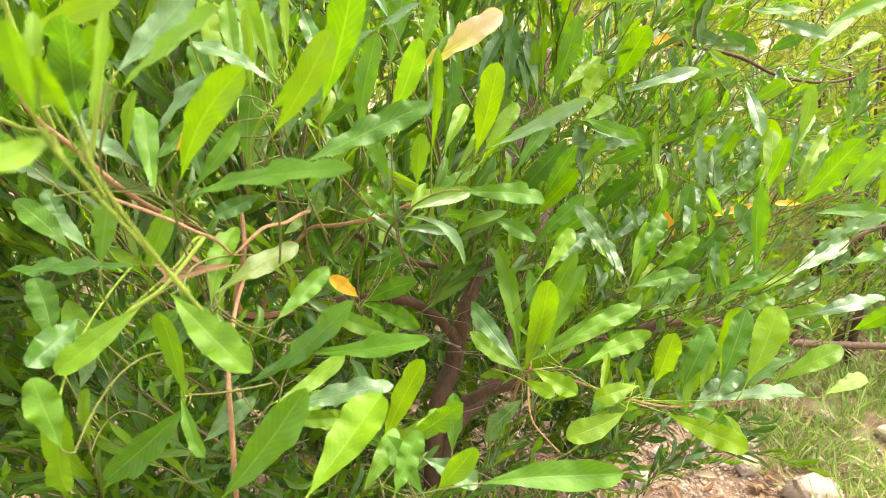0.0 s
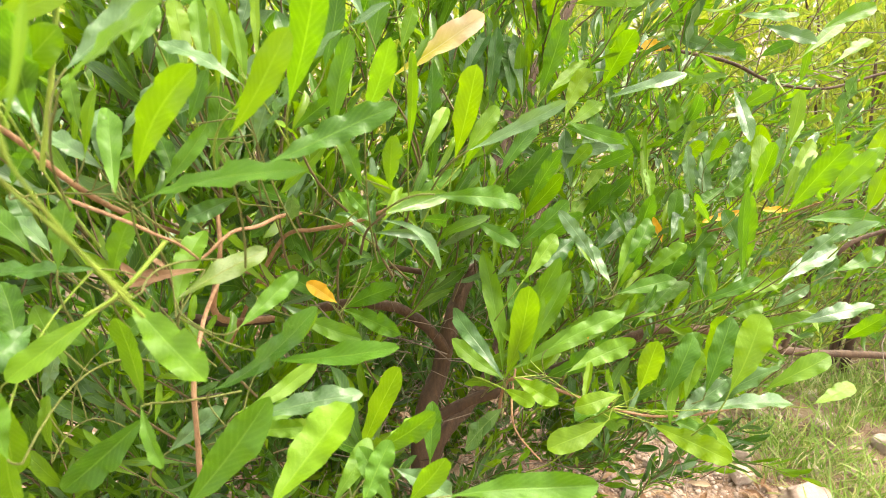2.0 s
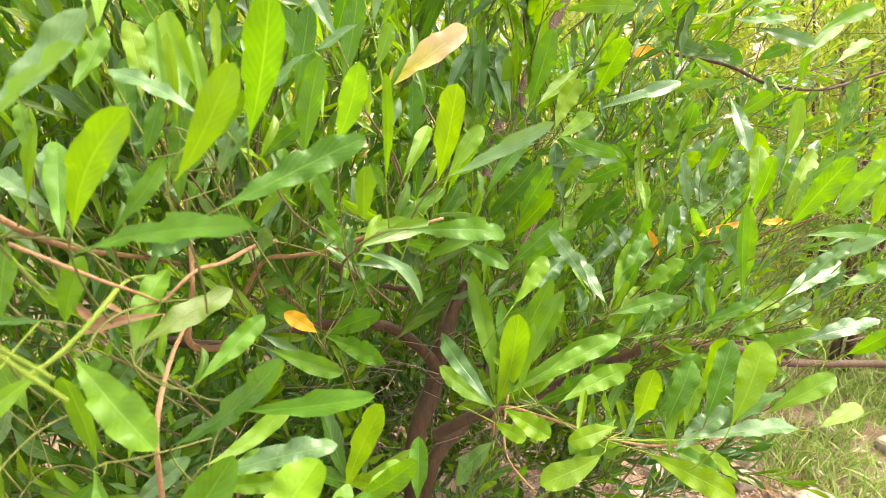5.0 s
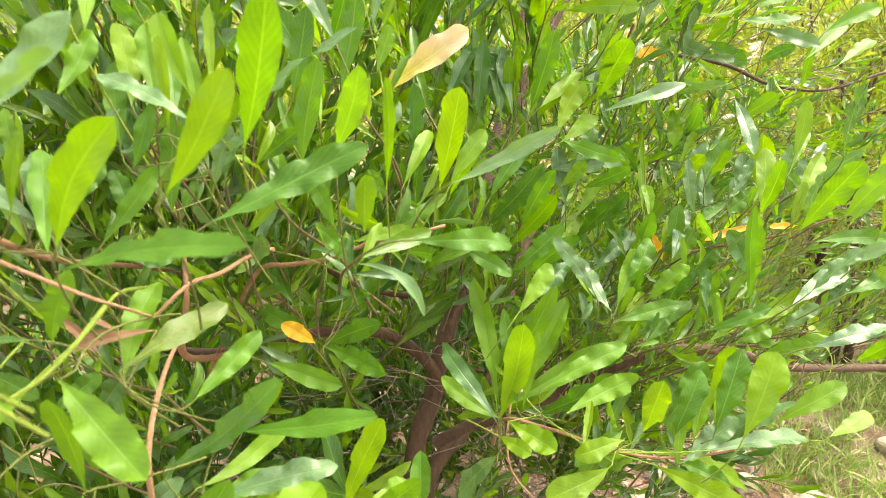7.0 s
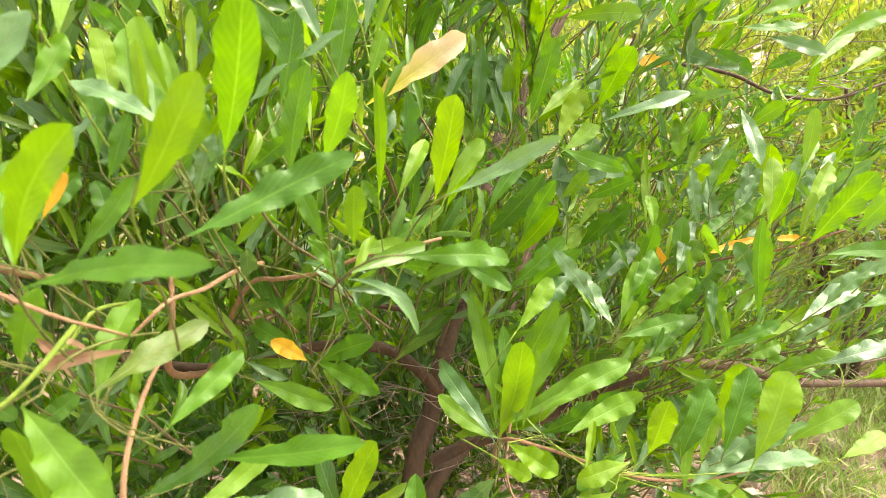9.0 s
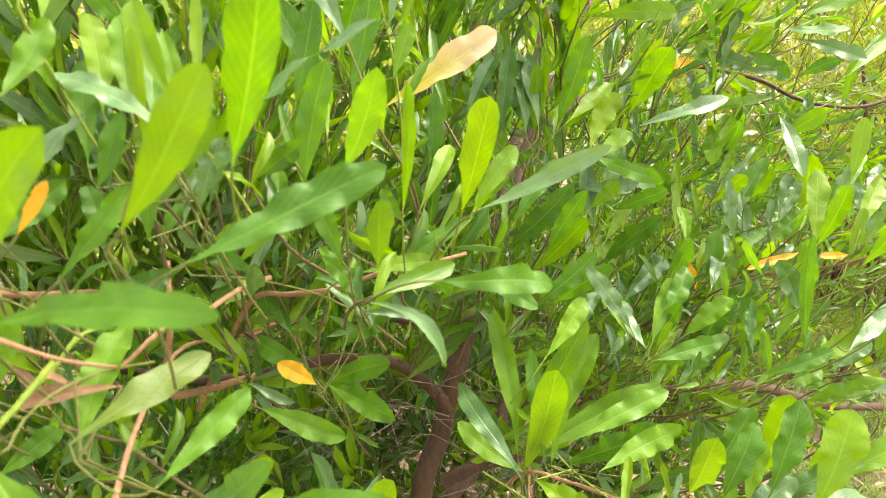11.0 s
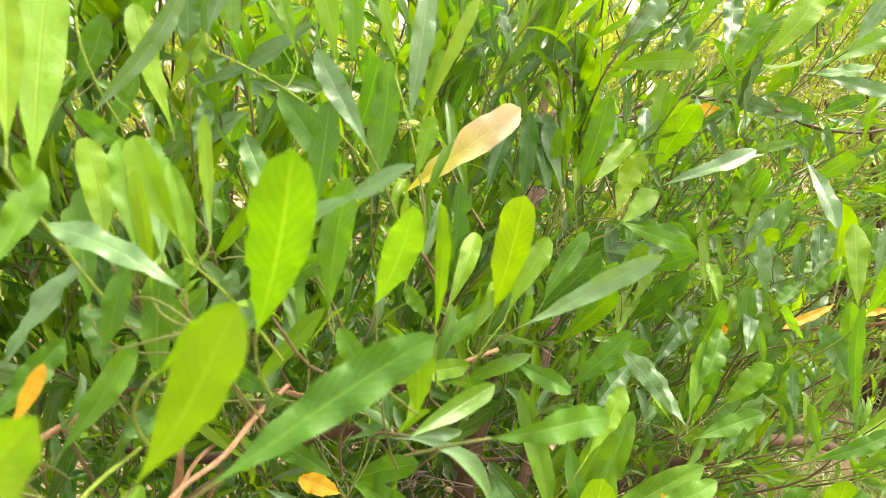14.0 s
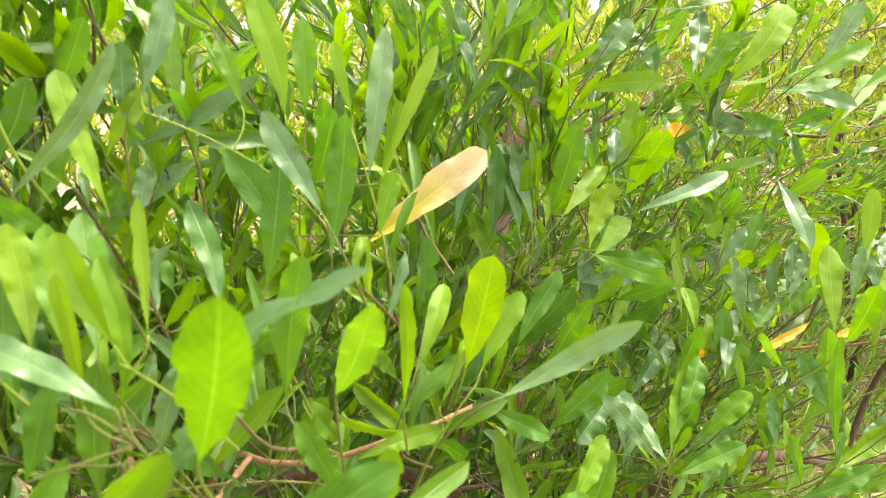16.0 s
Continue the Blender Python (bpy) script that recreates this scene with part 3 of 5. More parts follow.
def shoot(label, leaves):
    """One twig of the shrub with its leaves: each leaf runs from foot to tip."""
    feet, tips = np.array([a for a, _, _, _ in leaves]), np.array([a for _, a, _, _ in leaves])
    ways = unit(tips - feet)
    heart = np.array([0.045, 0.93, 0.75])
    order = np.argsort(np.linalg.norm(feet - heart, axis=1))
    near, far = feet[order[0]], feet[order[-1]]
    grow = unit(ways.mean(axis=0) + np.array([0, -0.1, 0.25]))
    back = unit(unit(heart - near) - 0.9 * grow + rng.normal(0, 0.12, 3) + np.array([0, 0.35, -0.35]))
    low = near - grow * 0.018 + back * 0.012
    bend = low if len(leaves) > 1 else near - ways[0] * 0.022
    path = arc(bend + back * (0.06 if len(leaves) > 1 else 0.04), bend, far - (grow * 0.008 if len(leaves) > 1 else 0))
    tubes = [tube(path, 0.0008, 0.0006, 6, 0.1)]
    for foot, way in zip(feet, ways):
        k = path[np.argmin(np.linalg.norm(path - (foot - way * 0.012), axis=1))]
        gap = np.linalg.norm(k - foot)
        if gap > 0.003:
            tubes.append(tube(arc(k, foot - way * gap * 0.45 if (foot - k) @ way > 0.3 * gap else (foot + k) / 2, foot, 6), 0.0006, 0.0005, 5))
    companions.append((low, back, grow, np.linalg.norm(tips - feet, axis=1).mean()))
    off, tv, tf = 0, [], []
    for v, f in tubes:
        tv.append(v), tf.append(f + off)
        off += len(v)
    tender = sum(k == "young" for *_, k in leaves) * 2 > len(leaves)
    twig = part("twig", mesh_of("twig", np.vstack(tv), np.vstack(tf), None, [SHOOT if tender else STALK]), shrub, label)
    for foot, tip, width, kind in leaves:
        foot, tip = np.array(foot), np.array(tip)
        # Blade faces the camera's side; sheen leaves also tilt up to the sky.
        up = unit(CAMERA_SIDE - (foot + tip) / 2) + np.array([0, 0, 0.15]) + rng.normal(0, 0.2, 3) + (np.array([0, 0.12, 0.4]) if kind == "sheen" else 0)
        blunt, lead = {"young": (rng.uniform(0.42, 0.52), 2.5), "yellow": (0.42, 2.6)}.get(kind, (rng.uniform(0.52, 0.66), 1.9))
        v, f, uv = blades(foot[None], tip[None], unit(up)[None], np.array([width * (0.92 if kind == "young" else 0.85)]), 26, 8, rng.normal(0.04, 0.07, 1), rng.uniform(0.05, 0.45, 1), rng.uniform(0.1, 0.24, 1) if kind == "young" else rng.uniform(0.18, 0.36, 1), blunt, lead, 0.6)
        part("leaf", mesh_of("leaf", v, f, uv, [LEAF[kind]]), twig, KIND[kind])


def dry_twigs():
    """Bare dead twiglets in the hollow round the trunk."""
    vs, fs, off = [], [], 0
    for k in range(700):
        p = np.array([rng.normal(0.02, 0.22), rng.uniform(0.72, 1.25), rng.uniform(0.25, 0.85)]) if k % 5 < 3 else np.array([rng.uniform(0.1, 1.0), rng.uniform(0.95, 1.5), rng.uniform(0.75, 1.5)])
        d = unit(rng.normal(0, 1, 3) + np.array([0, 0, 0.5]))
        ln = rng.uniform(0.06, 0.22)
        q = [p, p + d * ln * 0.4 + rng.normal(0, 0.012, 3), p + d * ln * 0.75 + rng.normal(0, 0.02, 3), p + d * ln + rng.normal(0, 0.02, 3)]
        v, f = tube(q, rng.uniform(0.0006, 0.0013), 0.0004, 4)
        vs.append(v), fs.append(f + off)
        off += len(v)
    tagged(part("dead_twig", mesh_of("dead_twig", np.vstack(vs), np.vstack(fs), None, [DRY]), shrub, "fine bare grey-brown twigs"), kind="stuff")


dry_twigs()

# trunk and limbs
limb("trunk", [(-0.044, 0.857, -0.129), (-0.033, 0.853, 0.166), (-0.018, 0.827, 0.447), (-0.010, 0.816, 0.635), (0.014, 0.841, 0.703), (0.029, 0.864, 0.768), (0.049, 0.899, 0.818), (0.069, 0.931, 0.862), (0.087, 0.984, 0.920), (0.113, 1.048, 1.009), (0.141, 1.111, 1.094), (0.174, 1.182, 1.203), (0.205, 1.267, 1.347)], 0.0178, 0.0062, shrub, BARK, "rough dark brown trunk")
limb("stem", [(-0.017, 0.827, 0.447), (0.014, 0.818, 0.597), (0.058, 0.850, 0.642), (0.092, 0.893, 0.672), (0.113, 0.939, 0.710), (0.136, 0.989, 0.759), (0.169, 1.079, 0.830), (0.242, 1.179, 0.932)], 0.0122, 0.0062, shrub, BARK, "side stem parting low from the trunk")
limb("branch", [(0.026, 0.846, 0.739), (0.009, 0.846, 0.763), (-0.012, 0.840, 0.789), (-0.040, 0.833, 0.813), (-0.076, 0.822, 0.826), (-0.132, 0.821, 0.825), (-0.212, 0.815, 0.808), (-0.293, 0.813, 0.802), (-0.389, 0.819, 0.817)], 0.0082, 0.0062, shrub, BARK, "")
limb("branch", [(0.072, 0.928, 0.854), (0.047, 0.880, 0.854), (0.013, 0.837, 0.867), (-0.034, 0.811, 0.884), (-0.078, 0.788, 0.908), (-0.131, 0.758, 0.959), (-0.153, 0.721, 0.989), (-0.179, 0.682, 1.013)], 0.0047, 0.0026, shrub, BARK, "")
limb("branch", [(0.018, 0.820, 0.647), (0.073, 0.816, 0.679), (0.121, 0.807, 0.699), (0.188, 0.817, 0.727), (0.278, 0.805, 0.781), (0.326, 0.810, 0.795), (0.429, 0.836, 0.777), (0.536, 0.867, 0.732), (0.735, 0.932, 0.689), (0.984, 1.009, 0.639)], 0.0088, 0.0052, shrub, BARK, "")
limb("branch", [(0.113, 1.048, 1.009), (0.214, 1.142, 1.091), (0.301, 1.192, 1.141), (0.378, 1.214, 1.160), (0.466, 1.227, 1.151), (0.564, 1.252, 1.131), (0.655, 1.271, 1.095), (0.772, 1.298, 1.081), (0.894, 1.338, 1.104), (1.104, 1.417, 1.147)], 0.0043, 0.0026, shrub, BARK, "")
limb("branch", [(0.536, 0.867, 0.732), (0.571, 0.885, 0.824), (0.595, 0.876, 0.889), (0.651, 0.886, 0.914), (0.761, 0.894, 0.937)], 0.0043, 0.0026, shrub, BARK, "")
limb("branch", [(-0.210, 0.974, 0.807), (-0.259, 0.940, 0.801), (-0.277, 0.846, 0.893), (-0.262, 0.642, 0.990), (-0.213, 0.447, 1.069), (-0.203, 0.380, 1.105), (-0.206, 0.351, 1.132), (-0.213, 0.334, 1.152), (-0.223, 0.335, 1.177), (-0.234, 0.344, 1.201), (-0.237, 0.344, 1.225)], 0.0029, 0.0008, shrub, TWIG, "orange-brown twig reaching towards open air", sides=7, rough=0.15, steps=5)
limb("branch", [(-0.212, 0.815, 0.808), (-0.224, 0.678, 0.869), (-0.205, 0.573, 0.932), (-0.191, 0.557, 0.975), (-0.184, 0.552, 1.005), (-0.192, 0.580, 1.041)], 0.0043, 0.0017, shrub, TWIG, "")
limb("branch", [(-0.230, 0.542, 0.497), (-0.173, 0.419, 0.771), (-0.148, 0.367, 0.892), (-0.145, 0.366, 0.935), (-0.145, 0.372, 0.972), (-0.150, 0.402, 0.990), (-0.164, 0.467, 0.992), (-0.179, 0.559, 0.980), (-0.190, 0.696, 0.919), (-0.210, 0.974, 0.807)], 0.0021, 0.0014, shrub, TWIG, "thin orange-brown upright twig", sides=7, rough=0.15, steps=5)
limb("branch", [(0.097, 0.769, 0.681), (0.086, 0.576, 0.853), (0.122, 0.548, 0.863), (0.153, 0.538, 0.857), (0.179, 0.528, 0.853), (0.218, 0.525, 0.846), (0.267, 0.526, 0.848), (0.318, 0.542, 0.848)], 0.0019, 0.0010, shrub, TWIG, "thin orange twig", sides=7, rough=0.15, steps=5)
limb("branch", [(0.359, 0.937, 0.879), (0.372, 0.801, 0.944), (0.395, 0.761, 0.965), (0.413, 0.721, 0.987), (0.438, 0.683, 1.016)], 0.0019, 0.0010, shrub, TWIG, "", sides=7, rough=0.15, steps=5)
limb("branch", [(0.104, 0.659, 0.818), (0.093, 0.594, 0.814), (0.097, 0.571, 0.794), (0.121, 0.548, 0.775)], 0.0015, 0.0008, shrub, TWIG, "", sides=7, rough=0.15, steps=5)
limb("shoot", [(-0.180, 0.317, 1.128), (-0.172, 0.320, 1.159), (-0.165, 0.323, 1.188), (-0.159, 0.326, 1.218)], 0.0015, 0.0012, shrub, SHOOT, "tender yellow-green stalk", sides=7, rough=0.15, steps=5)
limb("shoot", [(-0.211, 0.344, 1.144), (-0.211, 0.339, 1.158), (-0.211, 0.336, 1.179), (-0.215, 0.335, 1.198), (-0.215, 0.332, 1.214)], 0.0015, 0.0012, shrub, SHOOT, "tender yellow-green stalk", sides=7, rough=0.15, steps=5)
limb("shoot", [(-0.211, 0.343, 1.144), (-0.218, 0.334, 1.145), (-0.226, 0.326, 1.152), (-0.237, 0.320, 1.159)], 0.0014, 0.0010, shrub, SHOOT, "tender yellow-green stalk", sides=7, rough=0.15, steps=5)
limb("shoot", [(-0.190, 0.511, 1.024), (-0.180, 0.440, 1.049), (-0.186, 0.420, 1.039), (-0.192, 0.402, 1.032), (-0.204, 0.390, 1.022), (-0.213, 0.379, 1.014)], 0.0014, 0.0009, shrub, SHOOT, "tender yellow-green stalk", sides=7, rough=0.15, steps=5)
limb("branch", [(-0.110, 0.558, 1.036), (-0.114, 0.499, 1.050), (-0.118, 0.454, 1.056), (-0.127, 0.424, 1.061), (-0.143, 0.409, 1.048), (-0.152, 0.403, 1.046), (-0.174, 0.414, 1.032), (-0.209, 0.439, 1.009)], 0.0019, 0.0005, shrub, TWIG, "pinkish brown twig", sides=7, rough=0.15, steps=5)
limb("branch", [(-0.206, 0.374, 1.098), (-0.163, 0.355, 1.090), (-0.149, 0.357, 1.082), (-0.139, 0.365, 1.073), (-0.144, 0.404, 1.049)], 0.0012, 0.0008, shrub, TWIG, "orange-brown broken twig", sides=7, rough=0.15, steps=5)
limb("shoot", [(-0.143, 0.358, 1.077), (-0.151, 0.338, 1.065), (-0.161, 0.327, 1.055), (-0.174, 0.317, 1.048)], 0.0014, 0.0010, shrub, SHOOT, "tender yellow-green stalk", sides=7, rough=0.15, steps=5)
limb("branch", [(-0.251, 0.730, 0.814), (-0.188, 0.669, 0.925), (-0.144, 0.626, 0.991), (-0.104, 0.584, 1.012), (-0.065, 0.563, 1.025), (-0.027, 0.551, 1.043), (-0.001, 0.559, 1.045), (0.033, 0.574, 1.049)], 0.0026, 0.0014, shrub, TWIG, "orange twig ending in a green shoot", sides=7, rough=0.15, steps=5)
limb("branch", [(-0.294, 0.776, 1.043), (-0.279, 0.796, 1.009), (-0.250, 0.812, 0.966), (-0.209, 0.823, 0.908), (-0.163, 0.858, 0.828)], 0.0034, 0.0026, shrub, TWIG, "", sides=7, rough=0.15, steps=5)
limb("branch", [(-0.254, 0.732, 1.107), (-0.228, 0.748, 1.062), (-0.214, 0.769, 1.031), (-0.201, 0.824, 0.961)], 0.0015, 0.0012, shrub, TWIG, "", sides=7, rough=0.15, steps=5)
limb("branch", [(-0.385, 1.160, 1.238), (-0.338, 1.154, 1.224), (-0.300, 1.181, 1.214), (-0.242, 1.231, 1.183)], 0.0026, 0.0017, shrub, BARK, "", sides=7, rough=0.15, steps=5)
limb("branch", [(0.316, 1.492, 1.376), (0.293, 1.397, 1.275), (0.270, 1.354, 1.238), (0.217, 1.295, 1.149), (0.195, 1.254, 1.118), (0.153, 1.186, 1.003), (0.129, 1.131, 0.928)], 0.0093, 0.0102, shrub, BARK, "upper trunk fork")
limb("branch", [(0.158, 1.324, 1.325), (0.205, 1.329, 1.251), (0.233, 1.325, 1.193)], 0.0043, 0.0051, shrub, BARK, "")
limb("branch", [(0.022, 0.894, 0.724), (0.146, 0.954, 0.682), (0.277, 0.980, 0.680), (0.355, 1.006, 0.673), (0.474, 1.033, 0.674), (0.598, 1.055, 0.663), (0.752, 1.063, 0.611)], 0.0034, 0.0026, shrub, BARK, "", sides=7, rough=0.15, steps=5)


# leafy shoots: leaf foot, leaf tip, width, kind
shoot("leafy shoot close to the open side", [
    ((-0.189, 0.418, 1.128), (-0.158, 0.440, 1.166), 0.015, "sheen"),
    ((-0.191, 0.375, 1.122), (-0.179, 0.378, 1.161), 0.008, "young"),
    ((-0.162, 0.381, 1.124), (-0.148, 0.385, 1.146), 0.007, "orange"),
    ((-0.173, 0.369, 1.102), (-0.199, 0.425, 1.145), 0.017, "green"),
    ((-0.232, 0.368, 1.107), (-0.215, 0.370, 1.133), 0.013, "green"),
])
shoot("leafy shoot close to the open side", [
    ((-0.074, 0.394, 1.151), (-0.045, 0.354, 1.224), 0.022, "young"),
])
shoot("leafy shoot close to the open side", [
    ((-0.076, 0.342, 1.126), (-0.008, 0.381, 1.153), 0.020, "green"),
    ((-0.086, 0.318, 1.145), (-0.052, 0.313, 1.195), 0.016, "young"),
])
shoot("leafy shoot close to the open side", [
    ((-0.199, 0.342, 1.065), (-0.191, 0.351, 1.105), 0.018, "green"),
])
shoot("leafy shoot close to the open side", [
    ((-0.138, 0.319, 1.111), (-0.038, 0.265, 1.140), 0.016, "green"),
    ((-0.133, 0.314, 1.124), (-0.089, 0.294, 1.180), 0.018, "young"),
])
shoot("leafy shoot close to the open side", [
    ((-0.182, 0.320, 1.153), (-0.167, 0.296, 1.202), 0.021, "green"),
    ((-0.152, 0.306, 1.177), (-0.122, 0.339, 1.217), 0.017, "sheen"),
    ((-0.137, 0.273, 1.171), (-0.084, 0.256, 1.204), 0.013, "young"),
])
shoot("leafy shoot close to the open side", [
    ((-0.088, 0.530, 1.068), (-0.104, 0.587, 1.111), 0.017, "green"),
    ((-0.102, 0.505, 1.060), (-0.152, 0.535, 1.066), 0.017, "green"),
    ((-0.061, 0.500, 1.074), (-0.039, 0.517, 1.041), 0.018, "green"),
    ((-0.070, 0.521, 1.107), (-0.096, 0.570, 1.158), 0.008, "green"),
    ((-0.147, 0.503, 1.065), (-0.182, 0.483, 1.052), 0.018, "dark"),
])
shoot("leafy shoot close to the open side", [
    ((-0.047, 0.576, 1.161), (-0.042, 0.584, 1.212), 0.014, "green"),
])
shoot("leafy shoot close to the open side", [
    ((-0.009, 0.498, 1.101), (-0.004, 0.467, 1.180), 0.009, "young"),
])
shoot("leafy shoot close to the open side", [
    ((-0.196, 0.504, 1.074), (-0.218, 0.536, 1.109), 0.017, "green"),
])
shoot("leafy shoot close to the open side", [
    ((-0.040, 0.453, 1.087), (-0.055, 0.457, 1.123), 0.014, "green"),
    ((-0.018, 0.430, 1.091), (-0.015, 0.425, 1.128), 0.015, "young"),
    ((-0.063, 0.478, 1.123), (-0.048, 0.485, 1.190), 0.020, "green"),
    ((-0.036, 0.453, 1.137), (-0.015, 0.426, 1.189), 0.019, "green"),
])
shoot("leafy shoot close to the open side", [
    ((-0.075, 0.526, 1.164), (-0.063, 0.539, 1.223), 0.019, "green"),
    ((-0.096, 0.508, 1.157), (-0.114, 0.544, 1.206), 0.016, "dark"),
    ((-0.052, 0.498, 1.145), (-0.061, 0.529, 1.178), 0.006, "young"),
])
shoot("leafy shoot close to the open side", [
    ((-0.119, 0.477, 1.117), (-0.013, 0.407, 1.209), 0.016, "sheen"),
    ((-0.141, 0.449, 1.100), (-0.135, 0.463, 1.157), 0.018, "green"),
    ((-0.135, 0.463, 1.158), (-0.155, 0.517, 1.209), 0.020, "green"),
    ((-0.172, 0.478, 1.119), (-0.182, 0.494, 1.178), 0.021, "dark"),
])
shoot("leafy shoot close to the open side", [
    ((-0.098, 0.423, 1.119), (-0.068, 0.400, 1.162), 0.016, "sheen"),
])
shoot("leafy shoot close to the open side", [
    ((-0.213, 0.514, 1.169), (-0.217, 0.500, 1.205), 0.016, "green"),
])
shoot("leafy shoot close to the open side", [
    ((-0.286, 0.456, 1.046), (-0.306, 0.472, 1.077), 0.017, "dark"),
])
shoot("leafy shoot close to the open side", [
    ((-0.106, 0.449, 1.173), (-0.112, 0.479, 1.223), 0.008, "young"),
    ((-0.117, 0.443, 1.173), (-0.131, 0.448, 1.218), 0.015, "young"),
])
shoot("leafy shoot close to the open side", [
    ((-0.244, 0.469, 1.124), (-0.254, 0.484, 1.162), 0.014, "green"),
])
shoot("leafy shoot before the trunk", [
    ((0.038, 0.624, 1.060), (0.064, 0.595, 1.117), 0.014, "young"),
])
shoot("leafy shoot before the trunk", [
    ((-0.027, 0.593, 1.030), (0.036, 0.623, 1.063), 0.016, "green"),
    ((-0.014, 0.575, 1.073), (-0.029, 0.575, 1.098), 0.012, "green"),
    ((-0.001, 0.560, 1.086), (0.021, 0.603, 1.125), 0.015, "young"),
    ((0.005, 0.606, 1.096), (0.009, 0.582, 1.166), 0.021, "dark"),
])
shoot("leafy shoot before the trunk", [
    ((0.029, 0.560, 1.086), (0.045, 0.532, 1.167), 0.025, "young"),
])
shoot("leafy shoot before the trunk", [
    ((-0.032, 0.621, 1.149), (0.056, 0.635, 1.206), 0.028, "yellow"),
])
shoot("leafy shoot before the trunk", [
    ((-0.040, 0.522, 1.053), (0.012, 0.542, 1.055), 0.014, "young"),
])
shoot("leafy shoot before the trunk", [
    ((0.038, 0.487, 1.107), (0.110, 0.485, 1.144), 0.014, "sheen"),
])
shoot("leafy shoot before the trunk", [
    ((0.013, 0.407, 1.093), (0.074, 0.445, 1.075), 0.018, "green"),
])
shoot("leafy shoot before the trunk", [
    ((0.180, 0.806, 0.948), (0.216, 0.848, 0.975), 0.026, "young"),
    ((0.202, 0.811, 0.958), (0.234, 0.780, 1.008), 0.028, "green"),
])
shoot("leafy shoot before the trunk", [
    ((0.085, 0.760, 0.989), (0.138, 0.710, 1.073), 0.030, "dark"),
    ((0.104, 0.734, 0.970), (0.150, 0.693, 1.042), 0.023, "young"),
])
shoot("leafy shoot before the trunk", [
    ((0.202, 0.832, 1.018), (0.235, 0.903, 1.082), 0.026, "green"),
])
shoot("leafy shoot before the trunk", [
    ((0.174, 0.707, 0.965), (0.130, 0.669, 0.944), 0.026, "dark"),
])
shoot("leafy shoot before the trunk", [
    ((0.174, 0.761, 1.012), (0.166, 0.782, 1.077), 0.021, "sheen"),
])
shoot("leafy shoot before the trunk", [
    ((0.277, 0.799, 0.988), (0.286, 0.851, 1.063), 0.015, "young"),
    ((0.266, 0.822, 1.020), (0.233, 0.799, 1.071), 0.026, "green"),
])
shoot("leafy shoot before the trunk", [
    ((0.083, 0.771, 1.072), (0.054, 0.749, 1.133), 0.026, "green"),
    ((0.112, 0.770, 1.105), (0.102, 0.735, 1.179), 0.017, "green"),
    ((0.094, 0.728, 1.117), (0.091, 0.792, 1.187), 0.022, "dark"),
    ((0.133, 0.799, 1.102), (0.141, 0.841, 1.139), 0.016, "young"),
    ((0.131, 0.767, 1.120), (0.153, 0.758, 1.203), 0.027, "green"),
    ((0.162, 0.762, 1.084), (0.253, 0.802, 1.035), 0.029, "sheen"),
    ((0.154, 0.722, 1.102), (0.182, 0.747, 1.151), 0.025, "young"),
])
shoot("leafy shoot before the trunk", [
    ((0.371, 0.834, 0.987), (0.333, 0.872, 1.033), 0.021, "sheen"),
])
shoot("leafy shoot before the trunk", [
    ((0.210, 0.772, 1.115), (0.311, 0.797, 1.143), 0.020, "sheen"),
    ((0.209, 0.793, 1.127), (0.231, 0.752, 1.193), 0.030, "young"),
])
shoot("leafy shoot reaching sideways", [
    ((0.315, 0.819, 0.920), (0.292, 0.803, 0.962), 0.011, "orange"),
])
shoot("leafy shoot reaching sideways", [
    ((0.362, 0.886, 0.966), (0.442, 0.952, 1.052), 0.028, "green"),
])
shoot("leafy shoot reaching sideways", [
    ((0.316, 0.818, 1.021), (0.339, 0.789, 1.063), 0.021, "young"),
])
shoot("leafy shoot reaching sideways", [
    ((0.381, 0.807, 0.998), (0.413, 0.834, 1.011), 0.018, "young"),
    ((0.377, 0.798, 1.004), (0.337, 0.765, 0.991), 0.021, "green"),
    ((0.392, 0.793, 1.005), (0.395, 0.811, 1.060), 0.023, "sheen"),
    ((0.421, 0.805, 0.971), (0.336, 0.752, 0.970), 0.011, "orange"),
])
shoot("leafy shoot reaching sideways", [
    ((0.372, 0.867, 1.031), (0.369, 0.821, 0.977), 0.021, "sheen"),
])
shoot("leafy shoot reaching sideways", [
    ((0.373, 0.699, 0.927), (0.355, 0.687, 1.025), 0.023, "green"),
])
shoot("leafy shoot reaching sideways", [
    ((0.445, 0.848, 0.991), (0.417, 0.811, 1.081), 0.031, "young"),
])
shoot("leafy shoot reaching sideways", [
    ((0.444, 0.756, 0.985), (0.398, 0.732, 0.991), 0.010, "orange"),
])
shoot("leafy shoot reaching sideways", [
    ((0.409, 0.863, 1.090), (0.446, 0.849, 1.124), 0.022, "young"),
    ((0.393, 0.847, 1.119), (0.389, 0.772, 1.065), 0.021, "sheen"),
])
shoot("leafy shoot reaching sideways", [
    ((0.398, 0.682, 1.033), (0.437, 0.725, 1.075), 0.021, "young"),
    ((0.388, 0.657, 1.030), (0.391, 0.641, 1.075), 0.015, "sheen"),
])
shoot("leafy shoot reaching sideways", [
    ((0.415, 0.738, 1.061), (0.429, 0.754, 1.128), 0.017, "young"),
])
shoot("leafy shoot reaching sideways", [
    ((0.366, 0.623, 1.022), (0.396, 0.596, 1.094), 0.027, "young"),
    ((0.378, 0.616, 1.014), (0.487, 0.650, 1.001), 0.020, "green"),
    ((0.403, 0.607, 1.034), (0.448, 0.627, 1.086), 0.025, "green"),
])
